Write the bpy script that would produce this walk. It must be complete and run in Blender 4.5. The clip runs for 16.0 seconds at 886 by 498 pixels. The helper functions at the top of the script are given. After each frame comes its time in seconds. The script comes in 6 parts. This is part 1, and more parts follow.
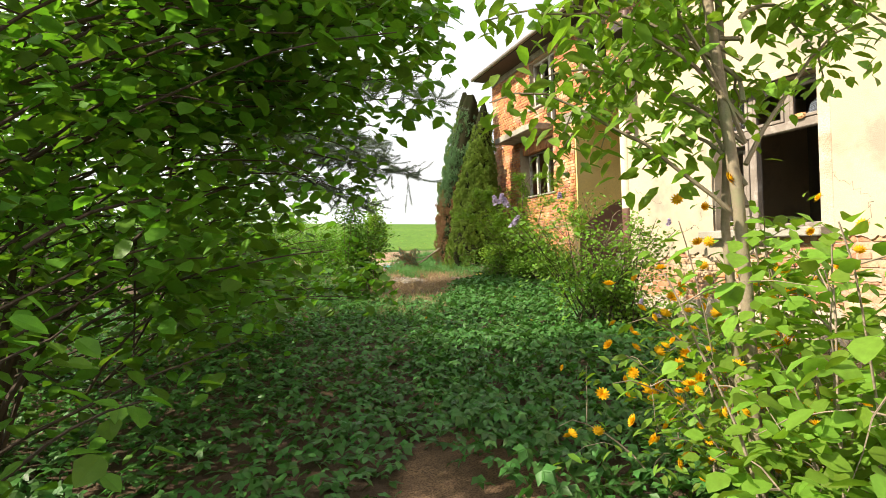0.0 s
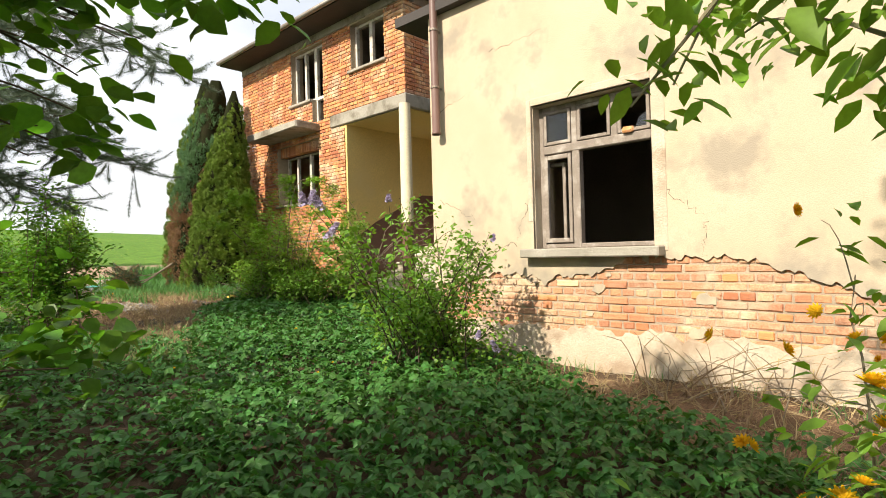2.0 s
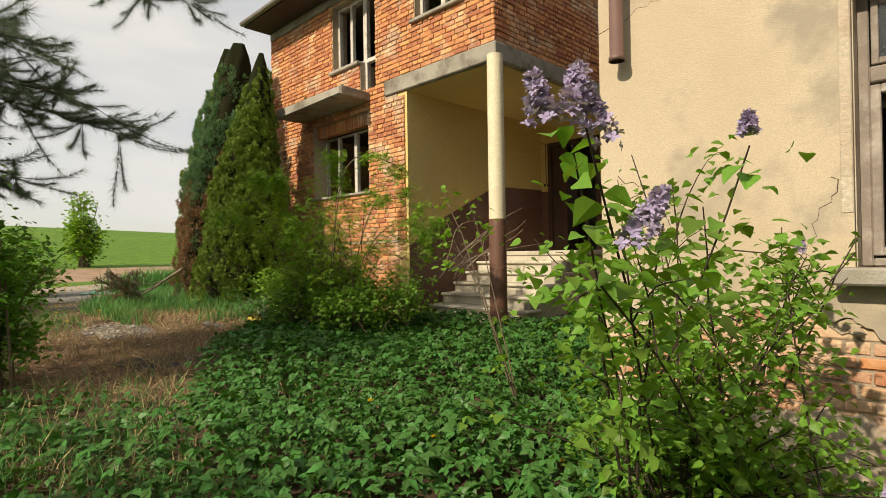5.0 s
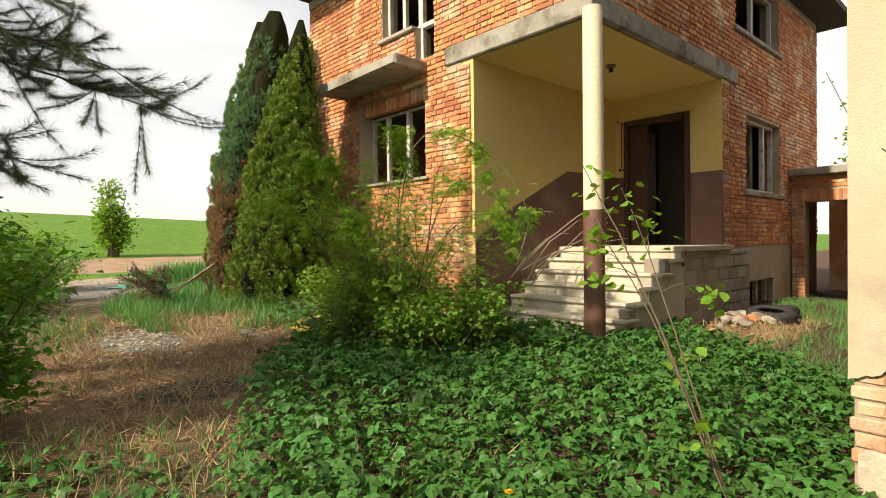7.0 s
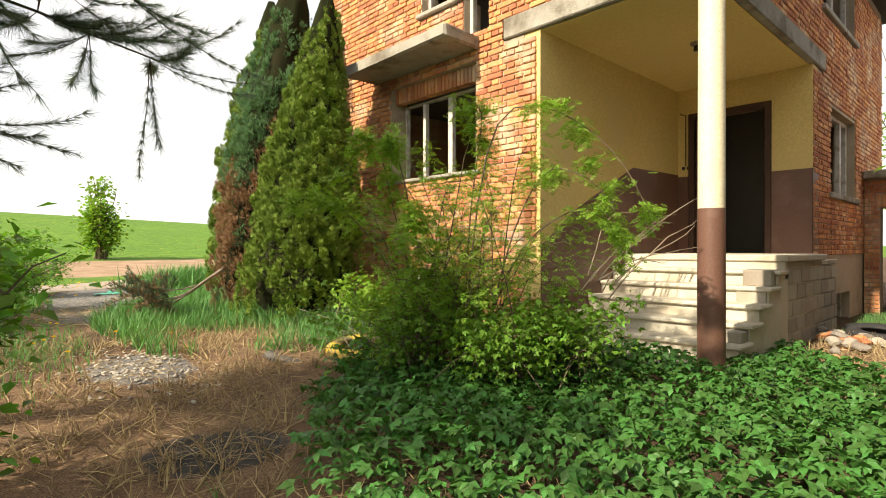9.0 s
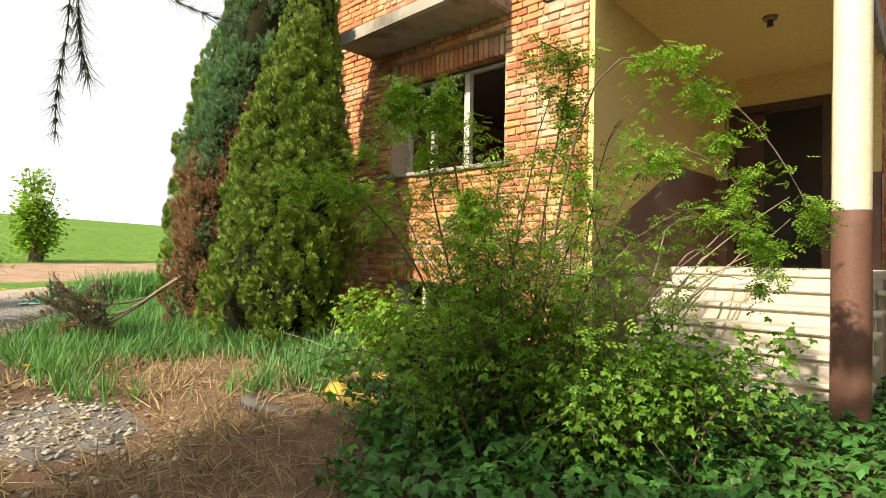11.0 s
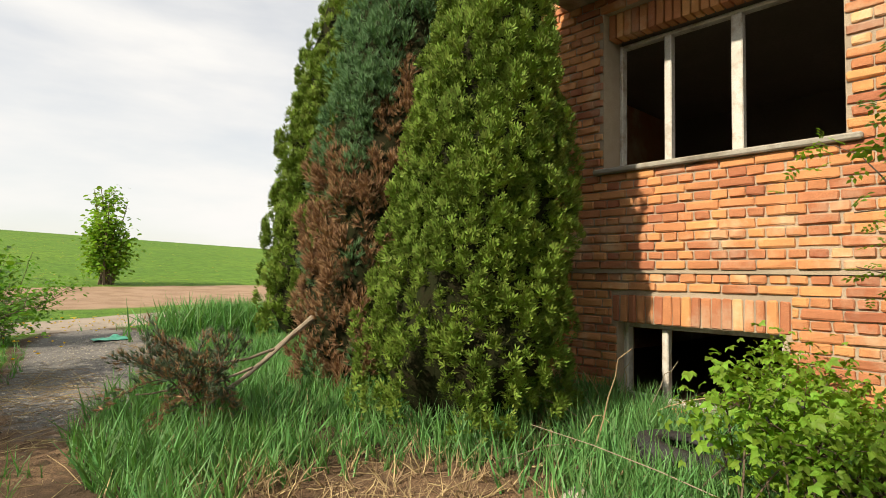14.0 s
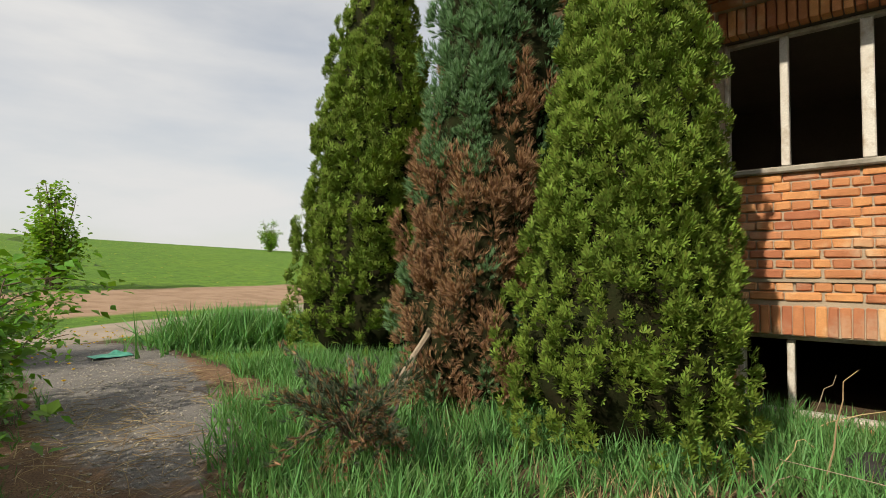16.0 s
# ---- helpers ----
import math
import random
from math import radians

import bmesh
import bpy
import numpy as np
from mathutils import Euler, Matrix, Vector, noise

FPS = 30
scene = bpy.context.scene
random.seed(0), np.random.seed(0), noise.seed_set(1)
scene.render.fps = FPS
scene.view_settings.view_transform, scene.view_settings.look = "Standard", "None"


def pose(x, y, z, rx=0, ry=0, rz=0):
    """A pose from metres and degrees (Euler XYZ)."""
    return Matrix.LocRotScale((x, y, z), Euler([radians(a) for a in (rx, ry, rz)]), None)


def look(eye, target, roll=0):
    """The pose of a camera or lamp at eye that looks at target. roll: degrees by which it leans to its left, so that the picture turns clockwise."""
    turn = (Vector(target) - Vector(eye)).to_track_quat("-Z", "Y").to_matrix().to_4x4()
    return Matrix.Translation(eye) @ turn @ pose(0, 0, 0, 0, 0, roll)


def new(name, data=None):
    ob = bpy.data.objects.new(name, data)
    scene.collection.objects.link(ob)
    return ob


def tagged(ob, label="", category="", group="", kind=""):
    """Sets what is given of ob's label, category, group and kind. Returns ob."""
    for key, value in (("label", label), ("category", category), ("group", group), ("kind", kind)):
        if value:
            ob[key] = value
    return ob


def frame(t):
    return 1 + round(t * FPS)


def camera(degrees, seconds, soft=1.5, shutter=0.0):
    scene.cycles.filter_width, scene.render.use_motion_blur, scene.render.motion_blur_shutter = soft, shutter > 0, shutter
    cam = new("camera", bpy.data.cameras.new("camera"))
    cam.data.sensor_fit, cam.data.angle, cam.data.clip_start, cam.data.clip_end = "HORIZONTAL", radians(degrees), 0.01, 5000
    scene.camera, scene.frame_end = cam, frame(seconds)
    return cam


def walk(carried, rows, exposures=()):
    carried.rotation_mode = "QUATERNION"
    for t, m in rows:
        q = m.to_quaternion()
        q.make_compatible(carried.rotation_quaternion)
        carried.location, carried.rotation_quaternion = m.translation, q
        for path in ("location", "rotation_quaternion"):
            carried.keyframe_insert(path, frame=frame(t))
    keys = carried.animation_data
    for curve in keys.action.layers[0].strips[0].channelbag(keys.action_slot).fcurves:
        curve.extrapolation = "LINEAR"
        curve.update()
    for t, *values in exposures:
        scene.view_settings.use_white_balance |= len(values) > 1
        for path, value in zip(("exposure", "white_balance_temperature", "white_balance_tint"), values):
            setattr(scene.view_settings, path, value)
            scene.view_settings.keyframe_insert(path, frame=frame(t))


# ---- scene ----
cam = camera(78.0, 16.0, soft=0.9)
PATH = [
    (0, (-0.442, 1.19, 1.2), (0.223, 3.077, 1.189), -2.3),
    (0.5, (-0.464, 1.689, 1.212), (0.489, 3.448, 1.187), -2.3),
    (1, (-0.444, 2.135, 1.226), (0.802, 3.7, 1.215), -2.1),
    (1.5, (-0.371, 2.539, 1.234), (1.047, 3.95, 1.243), -1.4),
    (2, (-0.197, 2.975, 1.25), (1.261, 4.345, 1.259), -1.6),
    (2.5, (0.046, 3.463, 1.273), (1.51, 4.826, 1.284), -1.9),
    (3, (0.34, 3.93, 1.296), (1.817, 5.279, 1.302), -1.6),
    (3.5, (0.539, 4.394, 1.3), (2.031, 5.726, 1.315), -1.7),
    (4, (0.725, 4.881, 1.314), (2.211, 6.219, 1.33), -1.6),
    (4.5, (0.938, 5.368, 1.332), (2.408, 6.724, 1.346), -1.2),
    (5, (1.13, 5.818, 1.36), (2.538, 7.238, 1.377), -0.9),
    (7.5, (1.649, 7.587, 1.496), (2.993, 9.068, 1.467), -0.6),
    (8, (1.745, 7.969, 1.492), (3.094, 9.445, 1.464), -0.3),
    (8.5, (1.794, 8.345, 1.477), (3.156, 9.81, 1.454), -0.0),
    (9, (1.796, 8.731, 1.47), (3.168, 10.186, 1.466), -0.0),
    (11.5, (2.5, 10.581, 1.467), (3.992, 11.913, 1.508), 0.7),
    (12, (2.671, 10.947, 1.476), (4.165, 12.274, 1.548), 0.1),
    (12.5, (2.808, 11.372, 1.493), (4.281, 12.723, 1.576), -0.1),
    (13, (2.856, 11.914, 1.508), (4.255, 13.34, 1.607), 0.5),
    (13.5, (2.833, 12.475, 1.518), (4.198, 13.934, 1.605), 0.8),
    (14, (2.693, 12.952, 1.541), (4.048, 14.42, 1.631), 0.8),
    (14.5, (2.465, 13.361, 1.567), (3.823, 14.827, 1.646), 0.6),
    (15, (2.204, 13.701, 1.6), (3.583, 15.148, 1.668), 0.3),
    (15.5, (1.99, 14.006, 1.63), (3.407, 15.416, 1.697), 0.1),
    (16, (1.913, 14.341, 1.665), (3.43, 15.642, 1.739), 0.2),
]
EXPOSURES = [(t, stops, kelvin, 10) for t, stops, kelvin in ((0.0, 0.95, 7000), (1.5, 0.8, 6800), (2.5, 0.5, 6900), (3.0, 0.25, 7200), (3.5, 0.06, 7400), (5.0, 0.08, 7400), (7.5, 0.65, 7400), (9.0, 0.85, 7300), (12.5, 0.85, 7200), (13.5, 0.6, 7200), (14.5, 0.15, 7200), (15.5, 0.0, 7000), (16.0, 0.0, 7000))]
walk(cam, [(t, look(eye, target, roll)) for t, eye, target, roll in PATH], EXPOSURES)

# ---- sky and sun ----
SUN_TO = Vector((-0.84, 0.02, 0.60)).normalized()
world = bpy.data.worlds.new("sky")
scene.world = world
world.use_nodes = True
wn, wl = world.node_tree.nodes, world.node_tree.links
wn.clear()
w_out, w_bg = wn.new("ShaderNodeOutputWorld"), wn.new("ShaderNodeBackground")
w_sky = wn.new("ShaderNodeTexSky")
w_sky.sky_type, w_sky.sun_disc = "NISHITA", False
w_sky.sun_elevation = math.asin(SUN_TO.z)
w_sky.sun_rotation = math.atan2(SUN_TO.x, SUN_TO.y)
w_co, w_map, w_noise, w_ramp, w_mix = (wn.new("ShaderNode" + k) for k in ("TexCoord", "Mapping", "TexNoise", "ValToRGB", "MixRGB"))
w_map.inputs["Scale"].default_value = (1.2, 1.2, 4.5)
w_noise.inputs["Scale"].default_value, w_noise.inputs["Detail"].default_value = 1.6, 7.0
w_ramp.color_ramp.elements[0].position, w_ramp.color_ramp.elements[1].position = 0.30, 0.60
w_ramp.color_ramp.elements[0].color = (0.5, 0.5, 0.5, 1)
w_mix.inputs[2].default_value = (5.9, 6.1, 6.4, 1)
wl.new(w_co.outputs["Generated"], w_map.inputs["Vector"])
wl.new(w_map.outputs[0], w_noise.inputs["Vector"])
wl.new(w_noise.outputs[0], w_ramp.inputs[0])
wl.new(w_ramp.outputs[0], w_mix.inputs[0])
wl.new(w_sky.outputs[0], w_mix.inputs[1])
wl.new(w_mix.outputs[0], w_bg.inputs[0])
w_bg.inputs[1].default_value = 0.125
wl.new(w_bg.outputs[0], w_out.inputs[0])
sun = new("sun", bpy.data.lights.new("sun", "SUN"))
sun.data.energy, sun.data.angle, sun.data.color = 4.9, radians(1.0), (1.0, 0.93, 0.80)
sun.matrix_world = look(tuple(SUN_TO * 50), (0, 0, 0))

# ---- materials ----
def mat(name, base, rough=0.8, second=None, scale=6.0, fine=60.0, bump=0.3, island=0.0, stain=None, stain_scale=1.2, leaf=0.0, spec=0.3, metal=0.0, world=False):
    """A surface with grain and stains: base and second mix by noise, stain by a large one; island varies pieces, leaf lets light through, world runs the grain on from piece to piece."""
    m = bpy.data.materials.new(name)
    m.use_nodes = True
    nt = m.node_tree
    n, l = nt.nodes, nt.links
    b = n["Principled BSDF"]
    b.inputs["Roughness"].default_value, b.inputs["Metallic"].default_value = rough, metal
    b.inputs["Specular IOR Level"].default_value = spec
    co = n.new("ShaderNodeNewGeometry") if world else n.new("ShaderNodeTexCoord")
    place = co.outputs["Position" if world else "Object"]
    def noise_of(s, detail=5.0, r=0.55):
        t = n.new("ShaderNodeTexNoise")
        t.inputs["Scale"].default_value, t.inputs["Detail"].default_value, t.inputs["Roughness"].default_value = s, detail, r
        l.new(place, t.inputs["Vector"])
        return t.outputs[0]
    def ramp(v, lo, hi):
        r = n.new("ShaderNodeMapRange")
        r.inputs[1].default_value, r.inputs[2].default_value = lo, hi
        l.new(v, r.inputs[0])
        return r.outputs[0]
    def mix(f, a, c, kind="MIX"):
        x = n.new("ShaderNodeMixRGB")
        x.blend_type = kind
        for s, v in ((0, f), (1, a), (2, c)):
            if hasattr(v, "links"):
                l.new(v, x.inputs[s])
            else:
                x.inputs[s].default_value = v if s == 0 else (*v, 1)
        return x.outputs[0]
    second = second or tuple(c * 0.7 for c in base)
    col = mix(ramp(noise_of(scale), 0.35, 0.68), base, second)
    col = mix(ramp(noise_of(fine, 3.0), 0.3, 0.75), col, tuple(c * 0.72 for c in base))
    if stain:
        col = mix(ramp(noise_of(stain_scale, 6.0, 0.62), 0.50, 0.66), col, stain)
    if island:
        g = n.new("ShaderNodeNewGeometry")
        oi = n.new("ShaderNodeObjectInfo")
        add = n.new("ShaderNodeMath")
        add.operation = "ADD"
        l.new(g.outputs["Random Per Island"], add.inputs[0])
        l.new(oi.outputs["Random"], add.inputs[1])
        fr = n.new("ShaderNodeMath")
        fr.operation = "FRACT"
        l.new(add.outputs[0], fr.inputs[0])
        hs = n.new("ShaderNodeHueSaturation")
        for k, a, c in (("Value", 1 - island, 1 + island), ("Hue", 0.5 - island * 0.045, 0.5 + island * 0.045)):
            r = n.new("ShaderNodeMapRange")
            r.inputs[3].default_value, r.inputs[4].default_value = a, c
            l.new(fr.outputs[0], r.inputs[0])
            l.new(r.outputs[0], hs.inputs[k])
        l.new(col, hs.inputs["Color"])
        col = hs.outputs[0]
    l.new(col, b.inputs["Base Color"])
    if bump:
        bp = n.new("ShaderNodeBump")
        bp.inputs["Strength"].default_value, bp.inputs["Distance"].default_value = bump, 0.01
        l.new(noise_of(fine, 6.0, 0.65), bp.inputs["Height"])
        l.new(bp.outputs[0], b.inputs["Normal"])
    if leaf:
        tr, ms = n.new("ShaderNodeBsdfTranslucent"), n.new("ShaderNodeMixShader")
        l.new(mix(1.0, col, (1.0, 1.0, 0.45), "MULTIPLY"), tr.inputs[0])
        ms.inputs[0].default_value = leaf
        l.new(b.outputs[0], ms.inputs[1])
        l.new(tr.outputs[0], ms.inputs[2])
        l.new(ms.outputs[0], n["Material Output"].inputs[0])
    return m


M_BRICK = mat("orange_red_brick", (0.64, 0.275, 0.125), 0.9, (0.50, 0.19, 0.085), 9, 110, 0.9, island=0.26, stain=(0.62, 0.42, 0.27), stain_scale=1.9, world=True)
M_BRICK_OLD = mat("worn_brick", (0.56, 0.25, 0.13), 0.92, (0.58, 0.40, 0.26), 2.2, 60, 0.9, island=0.13, stain=(0.62, 0.49, 0.34), stain_scale=1.5, world=True)
M_MORTAR = mat("lime_mortar", (0.47, 0.37, 0.265), 0.95, (0.54, 0.44, 0.33), 8, 120, 0.8, stain=(0.33, 0.27, 0.20), world=True)
M_PLASTER = mat("weathered_ochre_plaster", (0.59, 0.49, 0.355), 0.92, (0.47, 0.37, 0.25), 1.1, 110, 0.35, stain=(0.33, 0.28, 0.215), stain_scale=1.7, world=True)
M_PLASTER_W = mat("pale_lime_render", (0.60, 0.52, 0.40), 0.92, (0.50, 0.37, 0.26), 3, 45, 1.0, stain=(0.36, 0.27, 0.19), stain_scale=2.2, world=True)
M_YELLOW = mat("yellow_porch_paint", (0.74, 0.56, 0.22), 0.75, (0.68, 0.50, 0.19), 1.3, 40, 0.12, stain=(0.60, 0.46, 0.20), stain_scale=0.8)
M_BROWN = mat("brown_dado_paint", (0.17, 0.085, 0.06), 0.45, (0.14, 0.07, 0.05), 1.5, 50, 0.12, stain=(0.21, 0.12, 0.09), spec=0.4)
M_CREAM = mat("cream_column_paint", (0.78, 0.70, 0.50), 0.6, (0.70, 0.62, 0.44), 2, 40, 0.15, stain=(0.62, 0.52, 0.38), stain_scale=4)
M_CONCRETE = mat("grey_concrete", (0.40, 0.37, 0.31), 0.92, (0.27, 0.24, 0.19), 3, 60, 0.8, stain=(0.16, 0.135, 0.10), stain_scale=2.2)
M_STEP = mat("pale_concrete_step", (0.62, 0.57, 0.46), 0.85, (0.52, 0.46, 0.36), 3, 60, 0.4, stain=(0.38, 0.33, 0.25), stain_scale=1.6)
M_BLOCK = mat("grey_masonry_block", (0.42, 0.38, 0.31), 0.95, (0.34, 0.30, 0.25), 3, 50, 0.7, island=0.18, stain=(0.30, 0.25, 0.19))
M_WOOD = mat("weathered_grey_window_wood", (0.30, 0.25, 0.21), 0.85, (0.20, 0.16, 0.13), 12, 90, 0.5, stain=(0.42, 0.37, 0.32), stain_scale=6)
M_WHITE = mat("flaking_white_window_paint", (0.66, 0.63, 0.57), 0.6, (0.55, 0.50, 0.43), 8, 70, 0.3, stain=(0.36, 0.29, 0.22), stain_scale=7)
M_DARKWOOD = mat("dark_brown_door_wood", (0.085, 0.045, 0.03), 0.6, (0.06, 0.03, 0.02), 6, 60, 0.3)
M_ROOF = mat("dark_roof_sheet", (0.07, 0.06, 0.055), 0.8, (0.05, 0.045, 0.04), 3, 40, 0.3)
M_ROOM = mat("dingy_room_plaster", (0.24, 0.21, 0.17), 0.95, (0.17, 0.15, 0.12), 1, 30, 0.3)
M_PIPE = mat("red_brown_downpipe", (0.17, 0.095, 0.075), 0.5, (0.13, 0.07, 0.055), 5, 60, 0.15, spec=0.5)
M_METAL = mat("rusty_grey_metal", (0.30, 0.28, 0.25), 0.5, (0.24, 0.15, 0.10), 8, 70, 0.2, metal=0.6)
M_RUBBER = mat("dusty_black_rubber", (0.035, 0.035, 0.036), 0.75, (0.06, 0.055, 0.05), 8, 60, 0.3)
# near-black colour that stands in for shade deep in the conifer crowns
M_CROWN_SHADE = mat("crown_gap_shade", (0.018, 0.024, 0.009), 1.0, (0.028, 0.020, 0.012), 7, 60, 0.8, spec=0.05)
M_DUSTY = mat("soil_caked_rubber", (0.13, 0.115, 0.10), 0.9, (0.07, 0.065, 0.06), 8, 60, 0.4)
M_TYRE_Y = mat("yellow_painted_rubber", (0.62, 0.45, 0.07), 0.7, (0.50, 0.36, 0.06), 5, 60, 0.3, stain=(0.20, 0.17, 0.10), stain_scale=5)
M_BARK = mat("grey_brown_bark", (0.17, 0.125, 0.085), 0.95, (0.11, 0.08, 0.055), 14, 90, 0.8)
M_BARK_DARK = mat("dark_shrub_bark", (0.085, 0.060, 0.042), 0.95, (0.055, 0.04, 0.03), 14, 90, 0.6)
M_BARK_PALE = mat("smooth_pale_bark", (0.30, 0.245, 0.165), 0.85, (0.22, 0.175, 0.115), 10, 90, 0.5, stain=(0.20, 0.21, 0.11), stain_scale=5)
M_DEADWOOD = mat("bleached_dead_wood", (0.36, 0.29, 0.21), 0.9, (0.26, 0.20, 0.14), 12, 80, 0.6)
M_STRAW = mat("dry_straw", (0.42, 0.31, 0.17), 0.9, (0.32, 0.22, 0.12), 9, 60, 0.0, island=0.35)
M_HAZEL = mat("hazel_leaf", (0.15, 0.33, 0.038), 0.42, (0.115, 0.265, 0.03), 5, 60, 0.15, island=0.34, leaf=0.5)
M_SHRUB = mat("fresh_green_leaf", (0.23, 0.41, 0.05), 0.5, (0.19, 0.35, 0.045), 5, 60, 0.1, island=0.30, leaf=0.5)
M_NETTLE = mat("ground_cover_leaf", (0.085, 0.225, 0.048), 0.42, (0.065, 0.18, 0.040), 5, 60, 0.2, island=0.34, leaf=0.32)
M_ROSE = mat("bramble_leaf", (0.27, 0.46, 0.055), 0.5, (0.19, 0.36, 0.045), 5, 60, 0.1, island=0.32, leaf=0.48)
M_LILAC = mat("lilac_leaf", (0.20, 0.38, 0.05), 0.45, (0.15, 0.31, 0.045), 5, 60, 0.1, island=0.28, leaf=0.45)
M_GRASS = mat("spring_grass", (0.16, 0.35, 0.10), 0.5, (0.10, 0.26, 0.09), 3, 40, 0.0, island=0.35, leaf=0.30)
M_THUJA = mat("thuja_scale_leaf", (0.20, 0.295, 0.042), 0.7, (0.12, 0.20, 0.032), 2.5, 60, 0.0, island=0.36, leaf=0.10)
M_JUNIPER = mat("blue_green_needles", (0.17, 0.31, 0.145), 0.7, (0.13, 0.25, 0.115), 5, 60, 0.0, island=0.30, leaf=0.15)
M_DEADNEEDLE = mat("dead_brown_needles", (0.38, 0.225, 0.125), 0.85, (0.28, 0.155, 0.09), 5, 60, 0.0, island=0.35, leaf=0.10)
M_PINE = mat("pine_needles", (0.12, 0.165, 0.10), 0.6, (0.09, 0.13, 0.08), 5, 60, 0.0, island=0.35, leaf=0.10)
M_PETAL = mat("orange_yellow_petal", (0.95, 0.56, 0.02), 0.6, (0.92, 0.48, 0.015), 6, 60, 0.0, island=0.10, leaf=0.4)
M_DANDELION = mat("yellow_petal", (0.80, 0.56, 0.02), 0.6, (0.75, 0.5, 0.02), 6, 60, 0.0, leaf=0.2)
M_LILACFLOWER = mat("pale_violet_petal", (0.52, 0.44, 0.68), 0.6, (0.44, 0.36, 0.62), 6, 60, 0.0, island=0.2, leaf=0.3)
M_RUBBLE = mat("pale_rubble_stone", (0.40, 0.36, 0.30), 0.95, (0.36, 0.32, 0.27), 6, 50, 0.6, island=0.3)
M_BAG = mat("black_plastic_sheet", (0.03, 0.032, 0.036), 0.35, (0.05, 0.05, 0.055), 5, 40, 0.3, spec=0.5)
M_TEAL = mat("green_plastic_bag", (0.10, 0.42, 0.30), 0.5, (0.08, 0.36, 0.26), 5, 40, 0.2)
M_TILE = mat("far_red_roof", (0.36, 0.14, 0.09), 0.9)


def ground_material():
    """Soil under the plants, with straw, asphalt, gravel, ploughed and grassy ground by attributes of the sheet."""
    m = bpy.data.materials.new("ground_soil_and_field")
    m.use_nodes = True
    n, l = m.node_tree.nodes, m.node_tree.links
    b = n["Principled BSDF"]
    b.inputs["Roughness"].default_value = 0.95
    b.inputs["Specular IOR Level"].default_value = 0.15
    g = n.new("ShaderNodeNewGeometry")
    def nz(s, d=6.0, r=0.6):
        t = n.new("ShaderNodeTexNoise")
        t.inputs["Scale"].default_value, t.inputs["Detail"].default_value, t.inputs["Roughness"].default_value = s, d, r
        l.new(g.outputs["Position"], t.inputs["Vector"])
        return t.outputs[0]
    def rng(v, lo, hi):
        r = n.new("ShaderNodeMapRange")
        r.inputs[1].default_value, r.inputs[2].default_value = lo, hi
        l.new(v, r.inputs[0])
        return r.outputs[0]
    def mx(f, a, c):
        x = n.new("ShaderNodeMixRGB")
        for s, v in ((0, f), (1, a), (2, c)):
            if hasattr(v, "links"):
                l.new(v, x.inputs[s])
            else:
                x.inputs[s].default_value = (*v, 1)
        return x.outputs[0]
    def two(a, c, s, lo=0.4, hi=0.62):
        return mx(rng(nz(s), lo, hi), a, c)
    def mask(name, s=5.0, amount=0.7):
        at = n.new("ShaderNodeAttribute")
        at.attribute_name = name
        a, c = n.new("ShaderNodeMath"), n.new("ShaderNodeMath")
        a.operation, c.operation = "MULTIPLY_ADD", "ADD"
        l.new(nz(s), a.inputs[0])
        a.inputs[1].default_value, a.inputs[2].default_value = amount, -amount / 2
        l.new(a.outputs[0], c.inputs[0])
        l.new(at.outputs["Fac"], c.inputs[1])
        return rng(c.outputs[0], 0.42, 0.58)
    soil = mx(rng(nz(140, 3), 0.35, 0.65), two((0.10, 0.066, 0.042), (0.16, 0.105, 0.065), 3), (0.065, 0.043, 0.028))
    straw = mx(rng(nz(90, 4), 0.4, 0.62), two((0.30, 0.185, 0.105), (0.19, 0.118, 0.07), 4), (0.11, 0.07, 0.045))
    tarmac = mx(rng(nz(160, 2), 0.5, 0.68), two((0.17, 0.158, 0.145), (0.13, 0.122, 0.114), 2.5), (0.32, 0.30, 0.275))
    ash = two((0.05, 0.046, 0.043), (0.075, 0.066, 0.058), 9)
    field = mx(rng(nz(2.5, 8, 0.75), 0.42, 0.62), two((0.10, 0.20, 0.028), (0.135, 0.235, 0.03), 0.12), (0.055, 0.12, 0.018))
    field = mx(rng(nz(11, 4, 0.8), 0.52, 0.68), field, (0.15, 0.27, 0.035))
    field = mx(rng(nz(5, 2, 0.5), 0.695, 0.72), field, (0.42, 0.36, 0.04))
    plough = two((0.36, 0.245, 0.165), (0.28, 0.185, 0.12), 1.5)
    road = two((0.36, 0.30, 0.24), (0.28, 0.235, 0.185), 1.5)
    col = mx(mask("straw"), soil, straw)
    col = mx(mask("tarmac"), col, tarmac)
    col = mx(mask("ash", 7.0, 0.9), col, ash)
    col = mx(mask("field", 0.9, 0.5), col, field)
    col = mx(mask("plough", 0.7, 0.4), col, plough)
    col = mx(mask("road", 1.2, 0.4), col, road)
    l.new(col, b.inputs["Base Color"])
    bp = n.new("ShaderNodeBump")
    bp.inputs["Strength"].default_value, bp.inputs["Distance"].default_value = 0.7, 0.03
    l.new(nz(45, 8, 0.7), bp.inputs["Height"])
    l.new(bp.outputs[0], b.inputs["Normal"])
    return m


M_GROUND = ground_material()


